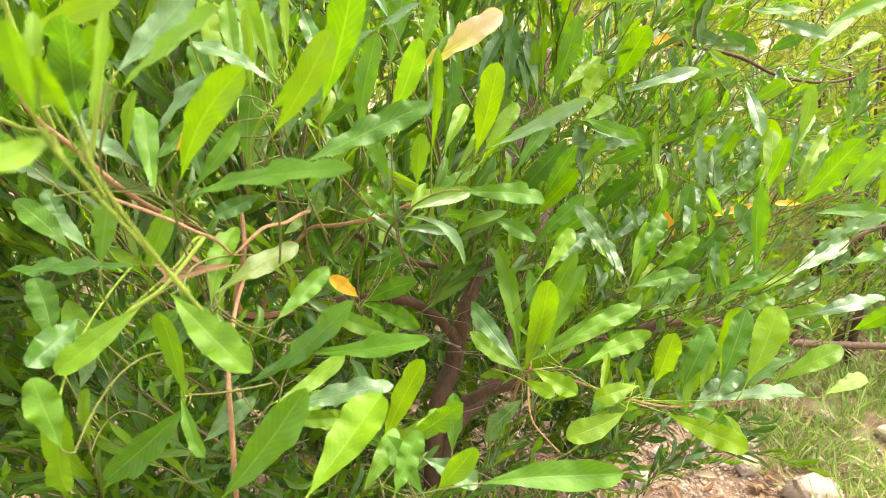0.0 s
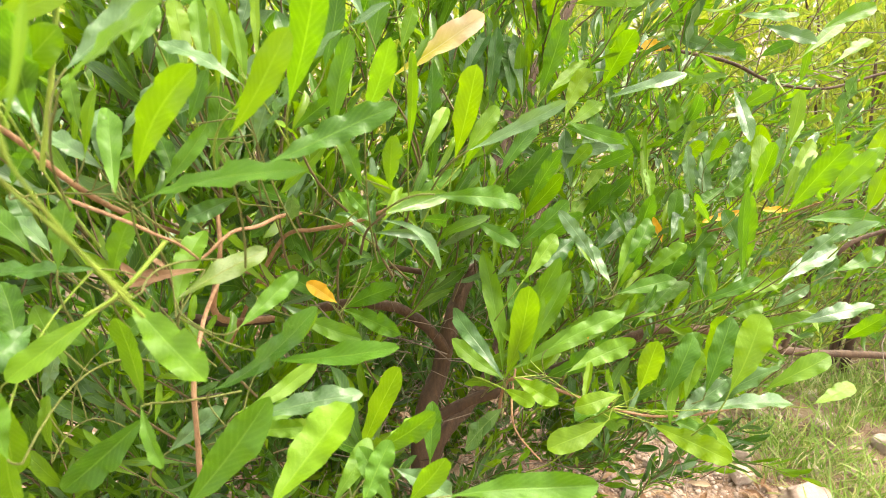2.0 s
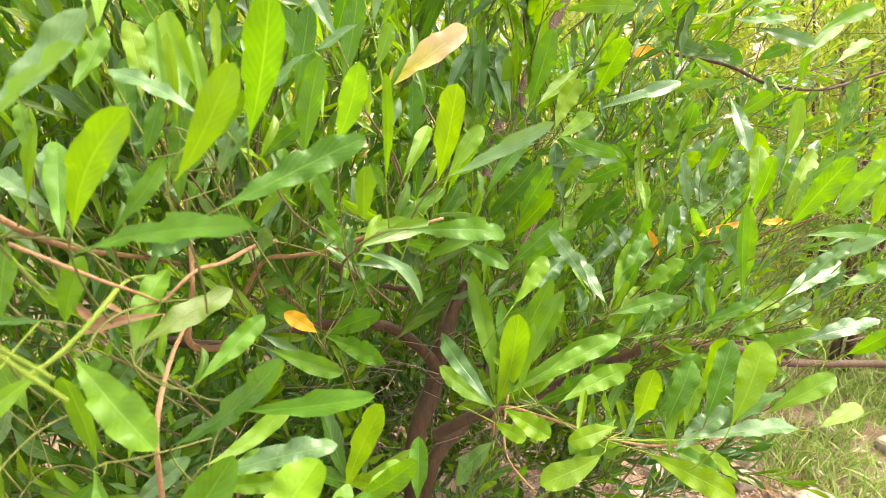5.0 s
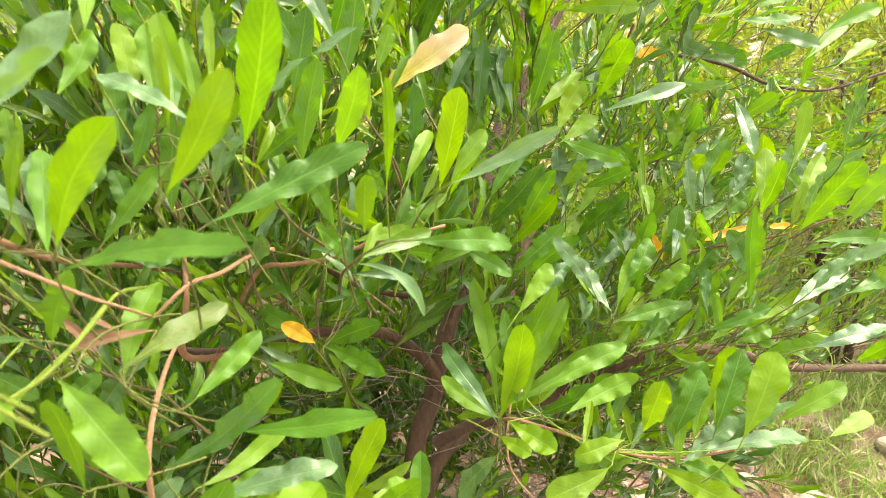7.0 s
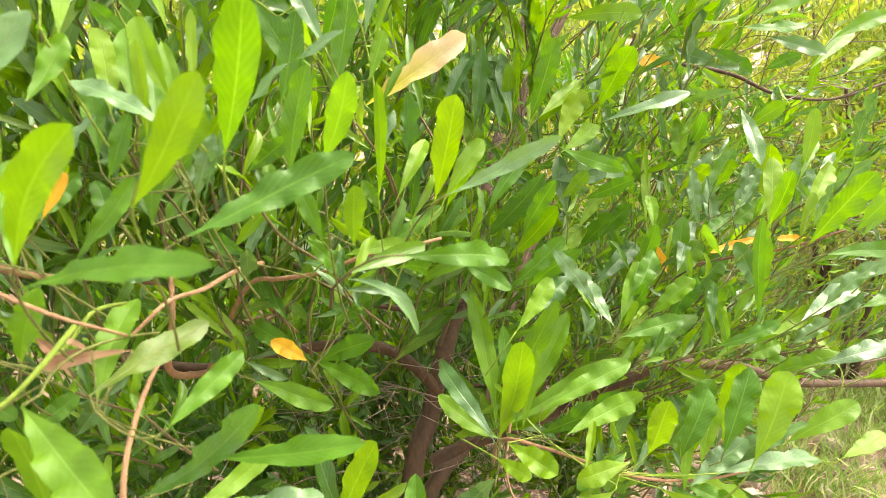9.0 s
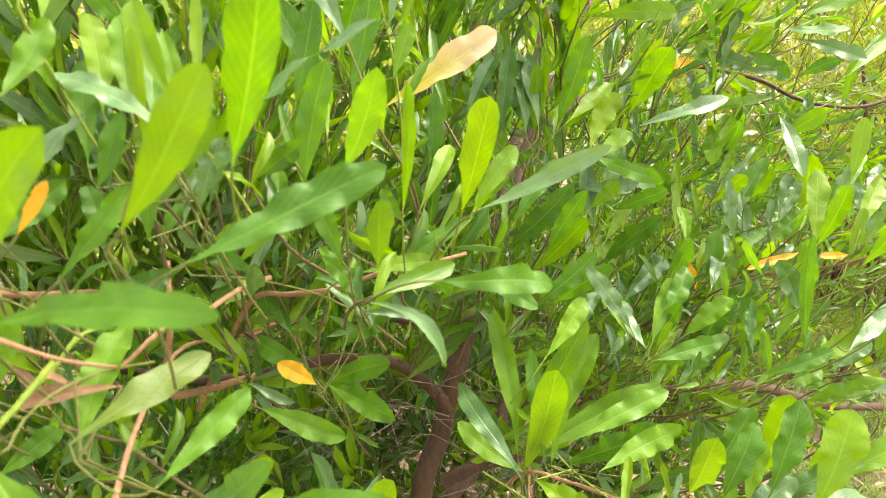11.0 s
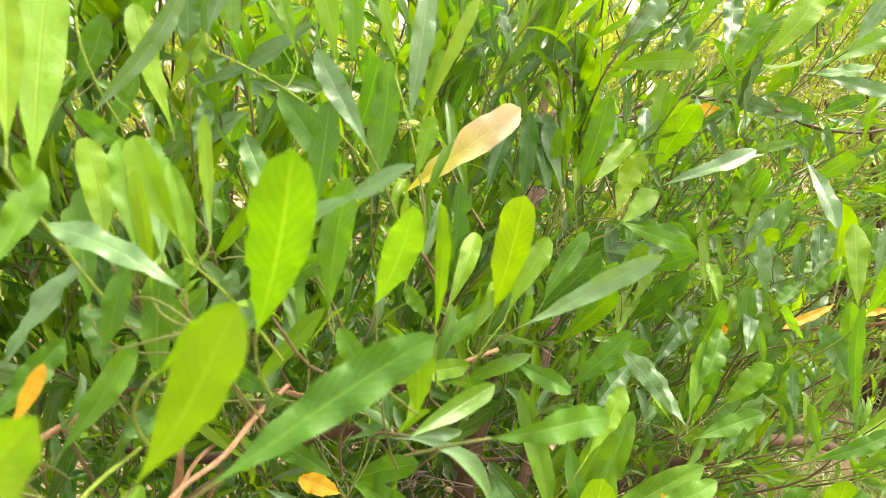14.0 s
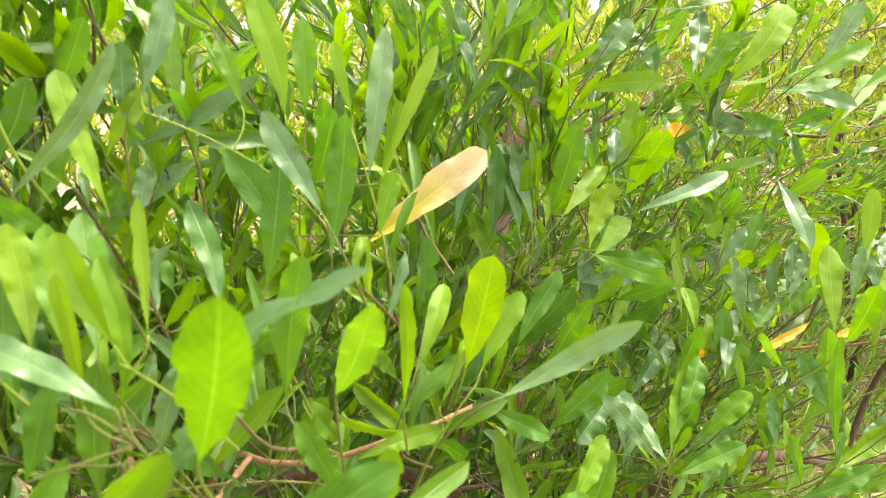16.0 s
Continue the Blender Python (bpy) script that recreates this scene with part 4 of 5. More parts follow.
shoot("leafy shoot reaching sideways", [
    ((0.359, 0.577, 0.980), (0.398, 0.576, 1.021), 0.019, "sheen"),
])
shoot("leafy shoot reaching sideways", [
    ((0.456, 0.640, 1.013), (0.464, 0.636, 1.062), 0.018, "young"),
])
shoot("leafy shoot reaching sideways", [
    ((0.496, 0.777, 1.061), (0.479, 0.735, 1.147), 0.028, "sheen"),
])
shoot("leafy shoot reaching sideways", [
    ((0.340, 0.847, 1.061), (0.353, 0.892, 1.115), 0.023, "green"),
])
shoot("leafy shoot reaching sideways", [
    ((0.313, 0.844, 1.112), (0.313, 0.815, 1.069), 0.022, "green"),
])
shoot("leafy shoot reaching sideways", [
    ((0.329, 0.933, 1.164), (0.350, 0.965, 1.217), 0.027, "young"),
    ((0.332, 0.927, 1.187), (0.372, 0.884, 1.170), 0.023, "sheen"),
    ((0.328, 0.908, 1.169), (0.272, 0.873, 1.173), 0.019, "orange"),
    ((0.368, 0.900, 1.187), (0.425, 0.897, 1.155), 0.026, "green"),
])
shoot("leafy shoot reaching sideways", [
    ((0.392, 0.957, 1.179), (0.415, 0.938, 1.213), 0.019, "young"),
])
shoot("leafy shoot reaching sideways", [
    ((0.482, 0.977, 1.155), (0.509, 0.942, 1.176), 0.021, "dark"),
])
shoot("leafy shoot reaching sideways", [
    ((0.492, 1.002, 1.198), (0.550, 0.955, 1.175), 0.026, "sheen"),
])
shoot("leafy shoot reaching sideways", [
    ((0.540, 0.970, 1.156), (0.633, 1.046, 1.203), 0.025, "young"),
    ((0.567, 0.974, 1.195), (0.647, 0.995, 1.226), 0.028, "green"),
])
shoot("leafy shoot reaching sideways", [
    ((0.622, 1.023, 1.146), (0.701, 1.076, 1.178), 0.027, "young"),
])
shoot("leafy shoot reaching sideways", [
    ((0.726, 1.362, 1.100), (0.761, 1.305, 1.088), 0.021, "sheen"),
])
shoot("fan of young leaves on a thin twig", [
    ((0.097, 0.642, 0.838), (0.143, 0.636, 0.966), 0.026, "green"),
    ((0.084, 0.611, 0.842), (0.064, 0.675, 0.960), 0.025, "green"),
    ((0.093, 0.606, 0.851), (0.159, 0.658, 0.942), 0.026, "green"),
    ((0.092, 0.600, 0.852), (0.214, 0.632, 0.903), 0.028, "green"),
    ((0.082, 0.564, 0.863), (0.028, 0.581, 0.898), 0.023, "green"),
    ((0.085, 0.566, 0.872), (0.107, 0.539, 0.961), 0.014, "young"),
    ((0.081, 0.555, 0.870), (0.095, 0.521, 0.981), 0.027, "young"),
    ((0.076, 0.535, 0.879), (0.030, 0.610, 0.919), 0.020, "sheen"),
    ((0.073, 0.501, 0.870), (0.041, 0.521, 0.811), 0.025, "sheen"),
])
shoot("fan of young leaves on a thin twig", [
    ((0.074, 0.497, 0.892), (0.097, 0.473, 0.892), 0.014, "young"),
])
shoot("fan of young leaves on a thin twig", [
    ((0.128, 0.614, 0.832), (0.203, 0.564, 0.905), 0.027, "green"),
])
shoot("fan of young leaves on a thin twig", [
    ((0.143, 0.544, 0.791), (0.172, 0.554, 0.820), 0.018, "young"),
])
shoot("fan of young leaves on a thin twig", [
    ((0.248, 0.592, 0.832), (0.294, 0.619, 0.887), 0.028, "green"),
    ((0.270, 0.560, 0.827), (0.333, 0.526, 0.899), 0.023, "sheen"),
])
shoot("fan of young leaves on a thin twig", [
    ((0.144, 0.544, 0.860), (0.212, 0.573, 0.803), 0.024, "green"),
])
shoot("fan of young leaves on a thin twig", [
    ((0.305, 0.604, 0.824), (0.296, 0.574, 0.929), 0.027, "young"),
    ((0.320, 0.563, 0.845), (0.321, 0.548, 0.899), 0.017, "young"),
])
shoot("fan of young leaves on a thin twig", [
    ((0.202, 0.524, 0.874), (0.208, 0.506, 0.936), 0.023, "young"),
    ((0.203, 0.519, 0.857), (0.328, 0.568, 0.772), 0.019, "young"),
    ((0.232, 0.523, 0.845), (0.270, 0.496, 0.840), 0.020, "green"),
    ((0.232, 0.513, 0.840), (0.243, 0.545, 0.882), 0.012, "young"),
    ((0.175, 0.489, 0.892), (0.132, 0.477, 0.887), 0.019, "young"),
    ((0.262, 0.521, 0.856), (0.369, 0.554, 0.841), 0.021, "sheen"),
    ((0.143, 0.494, 0.877), (0.158, 0.535, 0.899), 0.009, "young"),
])
shoot("fan of young leaves on a thin twig", [
    ((0.359, 0.592, 0.832), (0.426, 0.599, 0.871), 0.025, "young"),
    ((0.401, 0.570, 0.831), (0.455, 0.595, 0.839), 0.020, "young"),
])
shoot("fan of young leaves on a thin twig", [
    ((0.256, 0.463, 0.911), (0.283, 0.485, 0.972), 0.029, "young"),
])
shoot("leafy shoot reaching sideways", [
    ((0.246, 0.744, 0.862), (0.280, 0.783, 0.893), 0.019, "young"),
    ((0.255, 0.745, 0.846), (0.346, 0.787, 0.876), 0.029, "green"),
])
shoot("leafy shoot reaching sideways", [
    ((0.207, 0.710, 0.889), (0.250, 0.689, 0.883), 0.020, "young"),
])
shoot("leafy shoot reaching sideways", [
    ((0.295, 0.735, 0.896), (0.305, 0.710, 0.959), 0.029, "dark"),
])
shoot("leafy shoot reaching sideways", [
    ((0.330, 0.793, 0.898), (0.385, 0.815, 0.946), 0.030, "green"),
])
shoot("leafy shoot reaching sideways", [
    ((0.228, 0.691, 0.933), (0.267, 0.739, 0.978), 0.024, "green"),
    ((0.204, 0.654, 0.929), (0.175, 0.713, 0.968), 0.024, "sheen"),
])
shoot("leafy shoot reaching sideways", [
    ((0.346, 0.742, 0.864), (0.338, 0.725, 0.946), 0.026, "green"),
])
shoot("leafy shoot reaching sideways", [
    ((0.337, 0.685, 0.822), (0.292, 0.691, 0.865), 0.023, "green"),
])
shoot("leafy shoot reaching sideways", [
    ((0.329, 0.681, 0.891), (0.323, 0.668, 0.935), 0.012, "young"),
    ((0.344, 0.662, 0.886), (0.391, 0.682, 0.891), 0.022, "green"),
])
shoot("leafy shoot reaching sideways", [
    ((0.385, 0.684, 0.854), (0.431, 0.665, 0.878), 0.023, "green"),
])
shoot("leafy shoot reaching sideways", [
    ((0.430, 0.725, 0.866), (0.469, 0.728, 0.897), 0.021, "sheen"),
    ((0.463, 0.701, 0.883), (0.473, 0.719, 0.916), 0.016, "young"),
    ((0.452, 0.681, 0.913), (0.471, 0.694, 0.950), 0.018, "sheen"),
])
shoot("leafy shoot reaching sideways", [
    ((0.337, 0.630, 0.924), (0.400, 0.652, 0.945), 0.021, "young"),
])
shoot("leafy shoot reaching sideways", [
    ((0.415, 0.645, 0.887), (0.508, 0.665, 0.900), 0.025, "sheen"),
])
shoot("leafy shoot reaching sideways", [
    ((0.497, 0.688, 0.845), (0.518, 0.656, 0.890), 0.020, "young"),
])
shoot("leafy shoot reaching sideways", [
    ((0.442, 0.644, 0.949), (0.508, 0.669, 0.966), 0.021, "green"),
])
shoot("low leafy shoot", [
    ((-0.251, 0.500, 0.917), (-0.218, 0.506, 0.958), 0.022, "dark"),
])
shoot("low leafy shoot", [
    ((-0.334, 0.505, 0.958), (-0.293, 0.501, 0.933), 0.020, "green"),
])
shoot("low leafy shoot", [
    ((-0.273, 0.443, 0.944), (-0.302, 0.462, 0.988), 0.022, "green"),
    ((-0.285, 0.410, 0.977), (-0.314, 0.449, 1.013), 0.025, "green"),
    ((-0.234, 0.426, 0.968), (-0.210, 0.453, 0.983), 0.016, "green"),
    ((-0.253, 0.381, 0.958), (-0.239, 0.384, 0.989), 0.014, "sheen"),
    ((-0.241, 0.361, 0.928), (-0.238, 0.366, 0.968), 0.010, "young"),
])
shoot("low leafy shoot", [
    ((-0.156, 0.330, 0.978), (-0.207, 0.316, 0.934), 0.024, "green"),
    ((-0.158, 0.328, 0.985), (-0.141, 0.309, 0.956), 0.010, "green"),
    ((-0.157, 0.330, 0.986), (-0.161, 0.324, 1.044), 0.015, "young"),
])
shoot("low leafy shoot", [
    # Shadow on this leaf is put into its dark colour.
    ((-0.179, 0.349, 1.063), (-0.288, 0.389, 1.044), 0.018, "dark"),
    ((-0.173, 0.329, 1.045), (-0.206, 0.293, 1.023), 0.016, "young"),
    ((-0.151, 0.322, 1.056), (-0.099, 0.284, 1.029), 0.024, "green"),
])
shoot("low leafy shoot", [
    ((-0.220, 0.305, 1.007), (-0.230, 0.314, 0.947), 0.019, "young"),
    ((-0.201, 0.276, 0.996), (-0.204, 0.277, 0.960), 0.015, "young"),
])
shoot("low leafy shoot", [
    ((-0.057, 0.499, 0.821), (-0.016, 0.467, 0.931), 0.025, "young"),
])
shoot("low leafy shoot", [
    ((0.008, 0.471, 0.834), (0.010, 0.495, 0.881), 0.020, "green"),
])
shoot("low leafy shoot", [
    ((-0.114, 0.520, 0.951), (-0.052, 0.507, 0.936), 0.020, "green"),
])
shoot("low leafy shoot", [
    ((-0.032, 0.394, 0.904), (0.014, 0.380, 0.947), 0.018, "young"),
    ((-0.014, 0.375, 0.904), (0.026, 0.380, 0.876), 0.021, "sheen"),
    ((-0.057, 0.365, 0.883), (-0.036, 0.410, 0.904), 0.018, "green"),
    ((-0.005, 0.358, 0.889), (0.021, 0.351, 0.932), 0.019, "young"),
    ((-0.032, 0.333, 0.907), (-0.016, 0.365, 0.935), 0.019, "green"),
    ((0.025, 0.332, 0.918), (0.122, 0.351, 0.911), 0.024, "green"),
])
shoot("low leafy shoot", [
    ((-0.118, 0.371, 0.952), (-0.074, 0.423, 0.961), 0.014, "young"),
    ((-0.103, 0.358, 0.947), (-0.064, 0.372, 0.941), 0.015, "young"),
    ((-0.132, 0.365, 0.972), (-0.052, 0.335, 1.046), 0.019, "dark"),
    ((-0.099, 0.345, 0.966), (-0.033, 0.364, 0.971), 0.019, "sheen"),
    ((-0.088, 0.368, 0.993), (-0.008, 0.357, 1.009), 0.018, "green"),
])
shoot("low leafy shoot", [
    ((-0.168, 0.371, 0.921), (-0.134, 0.388, 0.945), 0.017, "sheen"),
])
shoot("low leafy shoot", [
    ((-0.183, 0.408, 1.021), (-0.207, 0.421, 1.040), 0.007, "brown"),
    ((-0.159, 0.392, 1.046), (-0.168, 0.384, 1.058), 0.004, "brown"),
    ((-0.157, 0.390, 1.050), (-0.183, 0.390, 1.041), 0.005, "brown"),
    ((-0.151, 0.376, 1.026), (-0.147, 0.428, 1.061), 0.020, "green"),
    ((-0.135, 0.390, 1.047), (-0.192, 0.395, 1.033), 0.008, "brown"),
    ((-0.139, 0.351, 1.043), (-0.098, 0.405, 1.056), 0.020, "olive"),
    ((-0.102, 0.346, 1.027), (-0.076, 0.391, 1.045), 0.015, "green"),
    ((-0.083, 0.366, 1.005), (-0.056, 0.353, 1.033), 0.012, "young"),
])
shoot("low leafy shoot", [
    ((-0.136, 0.315, 0.922), (-0.083, 0.331, 0.990), 0.028, "green"),
])
shoot("low leafy shoot", [
    ((-0.076, 0.287, 0.948), (-0.038, 0.338, 0.981), 0.030, "young"),
])
shoot("low leafy shoot", [
    ((-0.040, 0.669, 0.943), (0.004, 0.685, 0.985), 0.025, "dark"),
    ((-0.082, 0.650, 0.931), (-0.020, 0.658, 0.974), 0.025, "green"),
])
shoot("low leafy shoot", [
    ((-0.089, 0.623, 0.911), (-0.022, 0.567, 0.910), 0.024, "green"),
    ((-0.083, 0.611, 0.918), (-0.026, 0.578, 0.956), 0.024, "green"),
    ((-0.087, 0.600, 0.926), (-0.151, 0.635, 0.949), 0.021, "green"),
    ((-0.116, 0.636, 0.949), (-0.139, 0.672, 0.988), 0.021, "green"),
    ((-0.065, 0.616, 0.963), (-0.063, 0.659, 0.993), 0.012, "young"),
    ((-0.082, 0.558, 0.948), (-0.105, 0.541, 0.976), 0.017, "orange"),
    ((-0.101, 0.633, 0.988), (-0.069, 0.629, 1.032), 0.021, "green"),
    ((-0.059, 0.625, 0.991), (-0.084, 0.614, 1.041), 0.020, "green"),
])
shoot("low leafy shoot", [
    ((-0.157, 0.629, 1.007), (-0.178, 0.618, 0.993), 0.012, "green"),
])
shoot("upright leafy shoot", [
    ((-0.152, 0.628, 1.165), (-0.145, 0.633, 1.191), 0.011, "green"),
])
shoot("upright leafy shoot", [
    ((-0.076, 0.584, 1.172), (-0.084, 0.621, 1.215), 0.018, "green"),
    ((-0.062, 0.557, 1.168), (-0.095, 0.560, 1.229), 0.022, "green"),
    ((-0.058, 0.599, 1.193), (-0.037, 0.579, 1.245), 0.016, "green"),
    ((-0.045, 0.560, 1.166), (-0.031, 0.580, 1.242), 0.021, "green"),
    ((-0.047, 0.611, 1.215), (-0.045, 0.595, 1.251), 0.014, "green"),
    ((-0.017, 0.554, 1.176), (-0.006, 0.565, 1.210), 0.013, "young"),
    ((-0.020, 0.569, 1.208), (-0.005, 0.594, 1.287), 0.017, "sheen"),
    ((-0.014, 0.563, 1.203), (0.001, 0.570, 1.248), 0.009, "young"),
    ((-0.056, 0.597, 1.241), (-0.053, 0.611, 1.295), 0.017, "green"),
])
shoot("upright leafy shoot", [
    ((-0.011, 0.557, 1.211), (0.023, 0.573, 1.276), 0.009, "young"),
    ((-0.027, 0.576, 1.241), (-0.034, 0.582, 1.281), 0.008, "young"),
])
shoot("upright leafy shoot", [
    ((-0.151, 0.565, 1.193), (-0.145, 0.584, 1.222), 0.015, "sheen"),
    ((-0.160, 0.587, 1.216), (-0.171, 0.574, 1.182), 0.015, "green"),
    ((-0.161, 0.569, 1.228), (-0.139, 0.579, 1.262), 0.013, "young"),
    ((-0.154, 0.585, 1.230), (-0.076, 0.582, 1.265), 0.015, "sheen"),
    ((-0.147, 0.570, 1.246), (-0.146, 0.580, 1.287), 0.017, "dark"),
])
shoot("upright leafy shoot", [
    ((-0.042, 0.519, 1.200), (-0.067, 0.536, 1.250), 0.016, "sheen"),
])
shoot("upright leafy shoot", [
    ((-0.062, 0.566, 1.244), (-0.073, 0.577, 1.308), 0.018, "young"),
    ((-0.085, 0.569, 1.250), (-0.096, 0.581, 1.285), 0.011, "young"),
    ((-0.127, 0.545, 1.260), (-0.110, 0.560, 1.308), 0.014, "sheen"),
])
shoot("upright leafy shoot", [
    ((-0.141, 0.513, 1.211), (-0.156, 0.526, 1.275), 0.015, "young"),
    ((-0.176, 0.502, 1.222), (-0.121, 0.509, 1.285), 0.011, "sheen"),
])
shoot("upright leafy shoot", [
    ((-0.148, 0.589, 1.139), (-0.161, 0.601, 1.166), 0.014, "green"),
    ((-0.144, 0.545, 1.135), (-0.169, 0.528, 1.118), 0.015, "green"),
])
shoot("upright leafy shoot", [
    ((-0.102, 0.518, 1.117), (-0.068, 0.515, 1.143), 0.015, "green"),
])
shoot("upright leafy shoot", [
    ((-0.117, 0.460, 1.112), (-0.102, 0.464, 1.152), 0.013, "sheen"),
    ((-0.119, 0.442, 1.146), (-0.122, 0.456, 1.205), 0.010, "young"),
    ((-0.129, 0.434, 1.152), (-0.128, 0.436, 1.206), 0.008, "young"),
    ((-0.139, 0.436, 1.150), (-0.166, 0.448, 1.139), 0.010, "sheen"),
    ((-0.143, 0.412, 1.136), (-0.132, 0.425, 1.169), 0.012, "green"),
    ((-0.169, 0.455, 1.140), (-0.177, 0.483, 1.190), 0.017, "green"),
    ((-0.108, 0.414, 1.162), (-0.164, 0.430, 1.186), 0.014, "sheen"),
])
shoot("upright leafy shoot", [
    ((-0.196, 0.557, 1.205), (-0.178, 0.567, 1.239), 0.014, "green"),
    ((-0.207, 0.552, 1.234), (-0.185, 0.555, 1.272), 0.018, "green"),
    ((-0.184, 0.576, 1.260), (-0.156, 0.566, 1.299), 0.017, "green"),
])
shoot("upright leafy shoot", [
    ((-0.153, 0.488, 1.205), (-0.169, 0.477, 1.227), 0.012, "green"),
])
shoot("upright leafy shoot", [
    ((-0.180, 0.515, 1.269), (-0.181, 0.531, 1.308), 0.013, "young"),
])
shoot("upright leafy shoot", [
    ((-0.099, 0.366, 1.151), (-0.070, 0.365, 1.175), 0.016, "young"),
])
shoot("small tuft of upper leaves", [
    ((0.108, 0.775, 1.135), (0.099, 0.780, 1.187), 0.016, "sheen"),
    ((0.109, 0.737, 1.141), (0.113, 0.765, 1.193), 0.010, "young"),
])
shoot("small tuft of upper leaves", [
    ((0.133, 0.824, 1.148), (0.161, 0.846, 1.199), 0.019, "green"),
])
shoot("small tuft of upper leaves", [
    ((0.037, 0.704, 1.128), (0.070, 0.756, 1.190), 0.019, "dark"),
])
shoot("small tuft of upper leaves", [
    ((0.224, 0.821, 1.143), (0.229, 0.812, 1.199), 0.017, "young"),
])
shoot("small tuft of upper leaves", [
    ((0.066, 0.825, 1.233), (0.041, 0.864, 1.281), 0.016, "green"),
    ((0.072, 0.824, 1.244), (0.070, 0.865, 1.295), 0.014, "sheen"),
    ((0.087, 0.837, 1.241), (0.107, 0.857, 1.316), 0.020, "young"),
    ((0.086, 0.804, 1.238), (0.110, 0.791, 1.287), 0.018, "green"),
    ((0.065, 0.792, 1.240), (0.055, 0.830, 1.305), 0.019, "sheen"),
    ((0.072, 0.777, 1.235), (0.148, 0.780, 1.252), 0.021, "dark"),
    ((0.038, 0.762, 1.248), (0.022, 0.781, 1.299), 0.017, "green"),
    ((0.014, 0.747, 1.259), (0.004, 0.764, 1.317), 0.018, "green"),
])
shoot("small tuft of upper leaves", [
    ((0.183, 0.865, 1.223), (0.269, 0.855, 1.226), 0.024, "young"),
    ((0.177, 0.835, 1.231), (0.228, 0.846, 1.288), 0.031, "sheen"),
])
shoot("small tuft of upper leaves", [
    ((0.284, 0.918, 1.226), (0.277, 0.966, 1.278), 0.027, "dark"),
])
shoot("small tuft of upper leaves", [
    ((0.177, 0.912, 1.275), (0.144, 0.898, 1.325), 0.024, "green"),
])
shoot("small tuft of upper leaves", [
    ((0.294, 0.833, 1.223), (0.334, 0.844, 1.271), 0.027, "green"),
    ((0.289, 0.839, 1.234), (0.319, 0.900, 1.294), 0.024, "sheen"),
    ((0.324, 0.822, 1.240), (0.362, 0.825, 1.264), 0.018, "young"),
    ((0.306, 0.797, 1.229), (0.365, 0.816, 1.292), 0.030, "young"),
])
shoot("small tuft of upper leaves", [
    ((0.245, 0.804, 1.255), (0.261, 0.799, 1.293), 0.013, "young"),
])
shoot("small tuft of upper leaves", [
    ((0.386, 0.859, 1.211), (0.494, 0.912, 1.213), 0.018, "green"),
    ((0.377, 0.813, 1.222), (0.468, 0.837, 1.254), 0.025, "green"),
    ((0.391, 0.795, 1.239), (0.426, 0.800, 1.292), 0.022, "sheen"),
])
shoot("leafy shoot behind the trunk", [
    ((0.208, 0.812, 0.964), (0.259, 0.803, 1.015), 0.022, "green"),
])
shoot("leafy shoot behind the trunk", [
    ((0.261, 0.797, 0.918), (0.280, 0.783, 0.961), 0.020, "sheen"),
])
shoot("leafy shoot behind the trunk", [
    ((0.167, 0.744, 0.973), (0.186, 0.773, 0.990), 0.011, "young"),
    ((0.187, 0.763, 0.996), (0.222, 0.803, 1.032), 0.016, "young"),
    ((0.194, 0.766, 1.031), (0.235, 0.730, 1.061), 0.020, "green"),
])
shoot("leafy shoot behind the trunk", [
    ((0.125, 0.692, 0.958), (0.168, 0.657, 1.008), 0.022, "green"),
    ((0.115, 0.700, 1.006), (0.145, 0.681, 1.072), 0.020, "green"),
])
shoot("leafy shoot behind the trunk", [
    ((0.300, 0.753, 0.934), (0.334, 0.777, 0.977), 0.025, "green"),
    ((0.297, 0.741, 0.953), (0.333, 0.802, 0.993), 0.020, "sheen"),
])
shoot("leafy shoot behind the trunk", [
    ((0.155, 0.764, 1.054), (0.214, 0.754, 1.062), 0.019, "sheen"),
    ((0.159, 0.760, 1.086), (0.240, 0.764, 1.062), 0.020, "green"),
    ((0.158, 0.730, 1.090), (0.204, 0.773, 1.112), 0.022, "young"),
    ((0.118, 0.782, 1.104), (0.076, 0.757, 1.165), 0.028, "dark"),
    ((0.140, 0.753, 1.125), (0.189, 0.797, 1.157), 0.021, "young"),
    ((0.114, 0.754, 1.125), (0.110, 0.723, 1.189), 0.008, "young"),
    ((0.107, 0.735, 1.119), (0.098, 0.771, 1.181), 0.016, "sheen"),
    ((0.068, 0.713, 1.117), (0.076, 0.720, 1.195), 0.019, "dark"),
])
shoot("leafy shoot behind the trunk", [
    ((0.286, 0.836, 1.023), (0.252, 0.826, 1.072), 0.015, "green"),
])
shoot("leafy shoot behind the trunk", [
    ((0.270, 0.753, 0.995), (0.275, 0.796, 1.026), 0.015, "young"),
    ((0.272, 0.784, 1.025), (0.275, 0.818, 1.078), 0.006, "young"),
])
shoot("leafy shoot behind the trunk", [
    ((0.182, 0.873, 1.129), (0.207, 0.910, 1.166), 0.015, "sheen"),
    ((0.217, 0.847, 1.124), (0.235, 0.904, 1.176), 0.022, "sheen"),
    ((0.197, 0.847, 1.161), (0.190, 0.827, 1.202), 0.011, "sheen"),
    ((0.227, 0.838, 1.125), (0.242, 0.869, 1.209), 0.022, "young"),
])
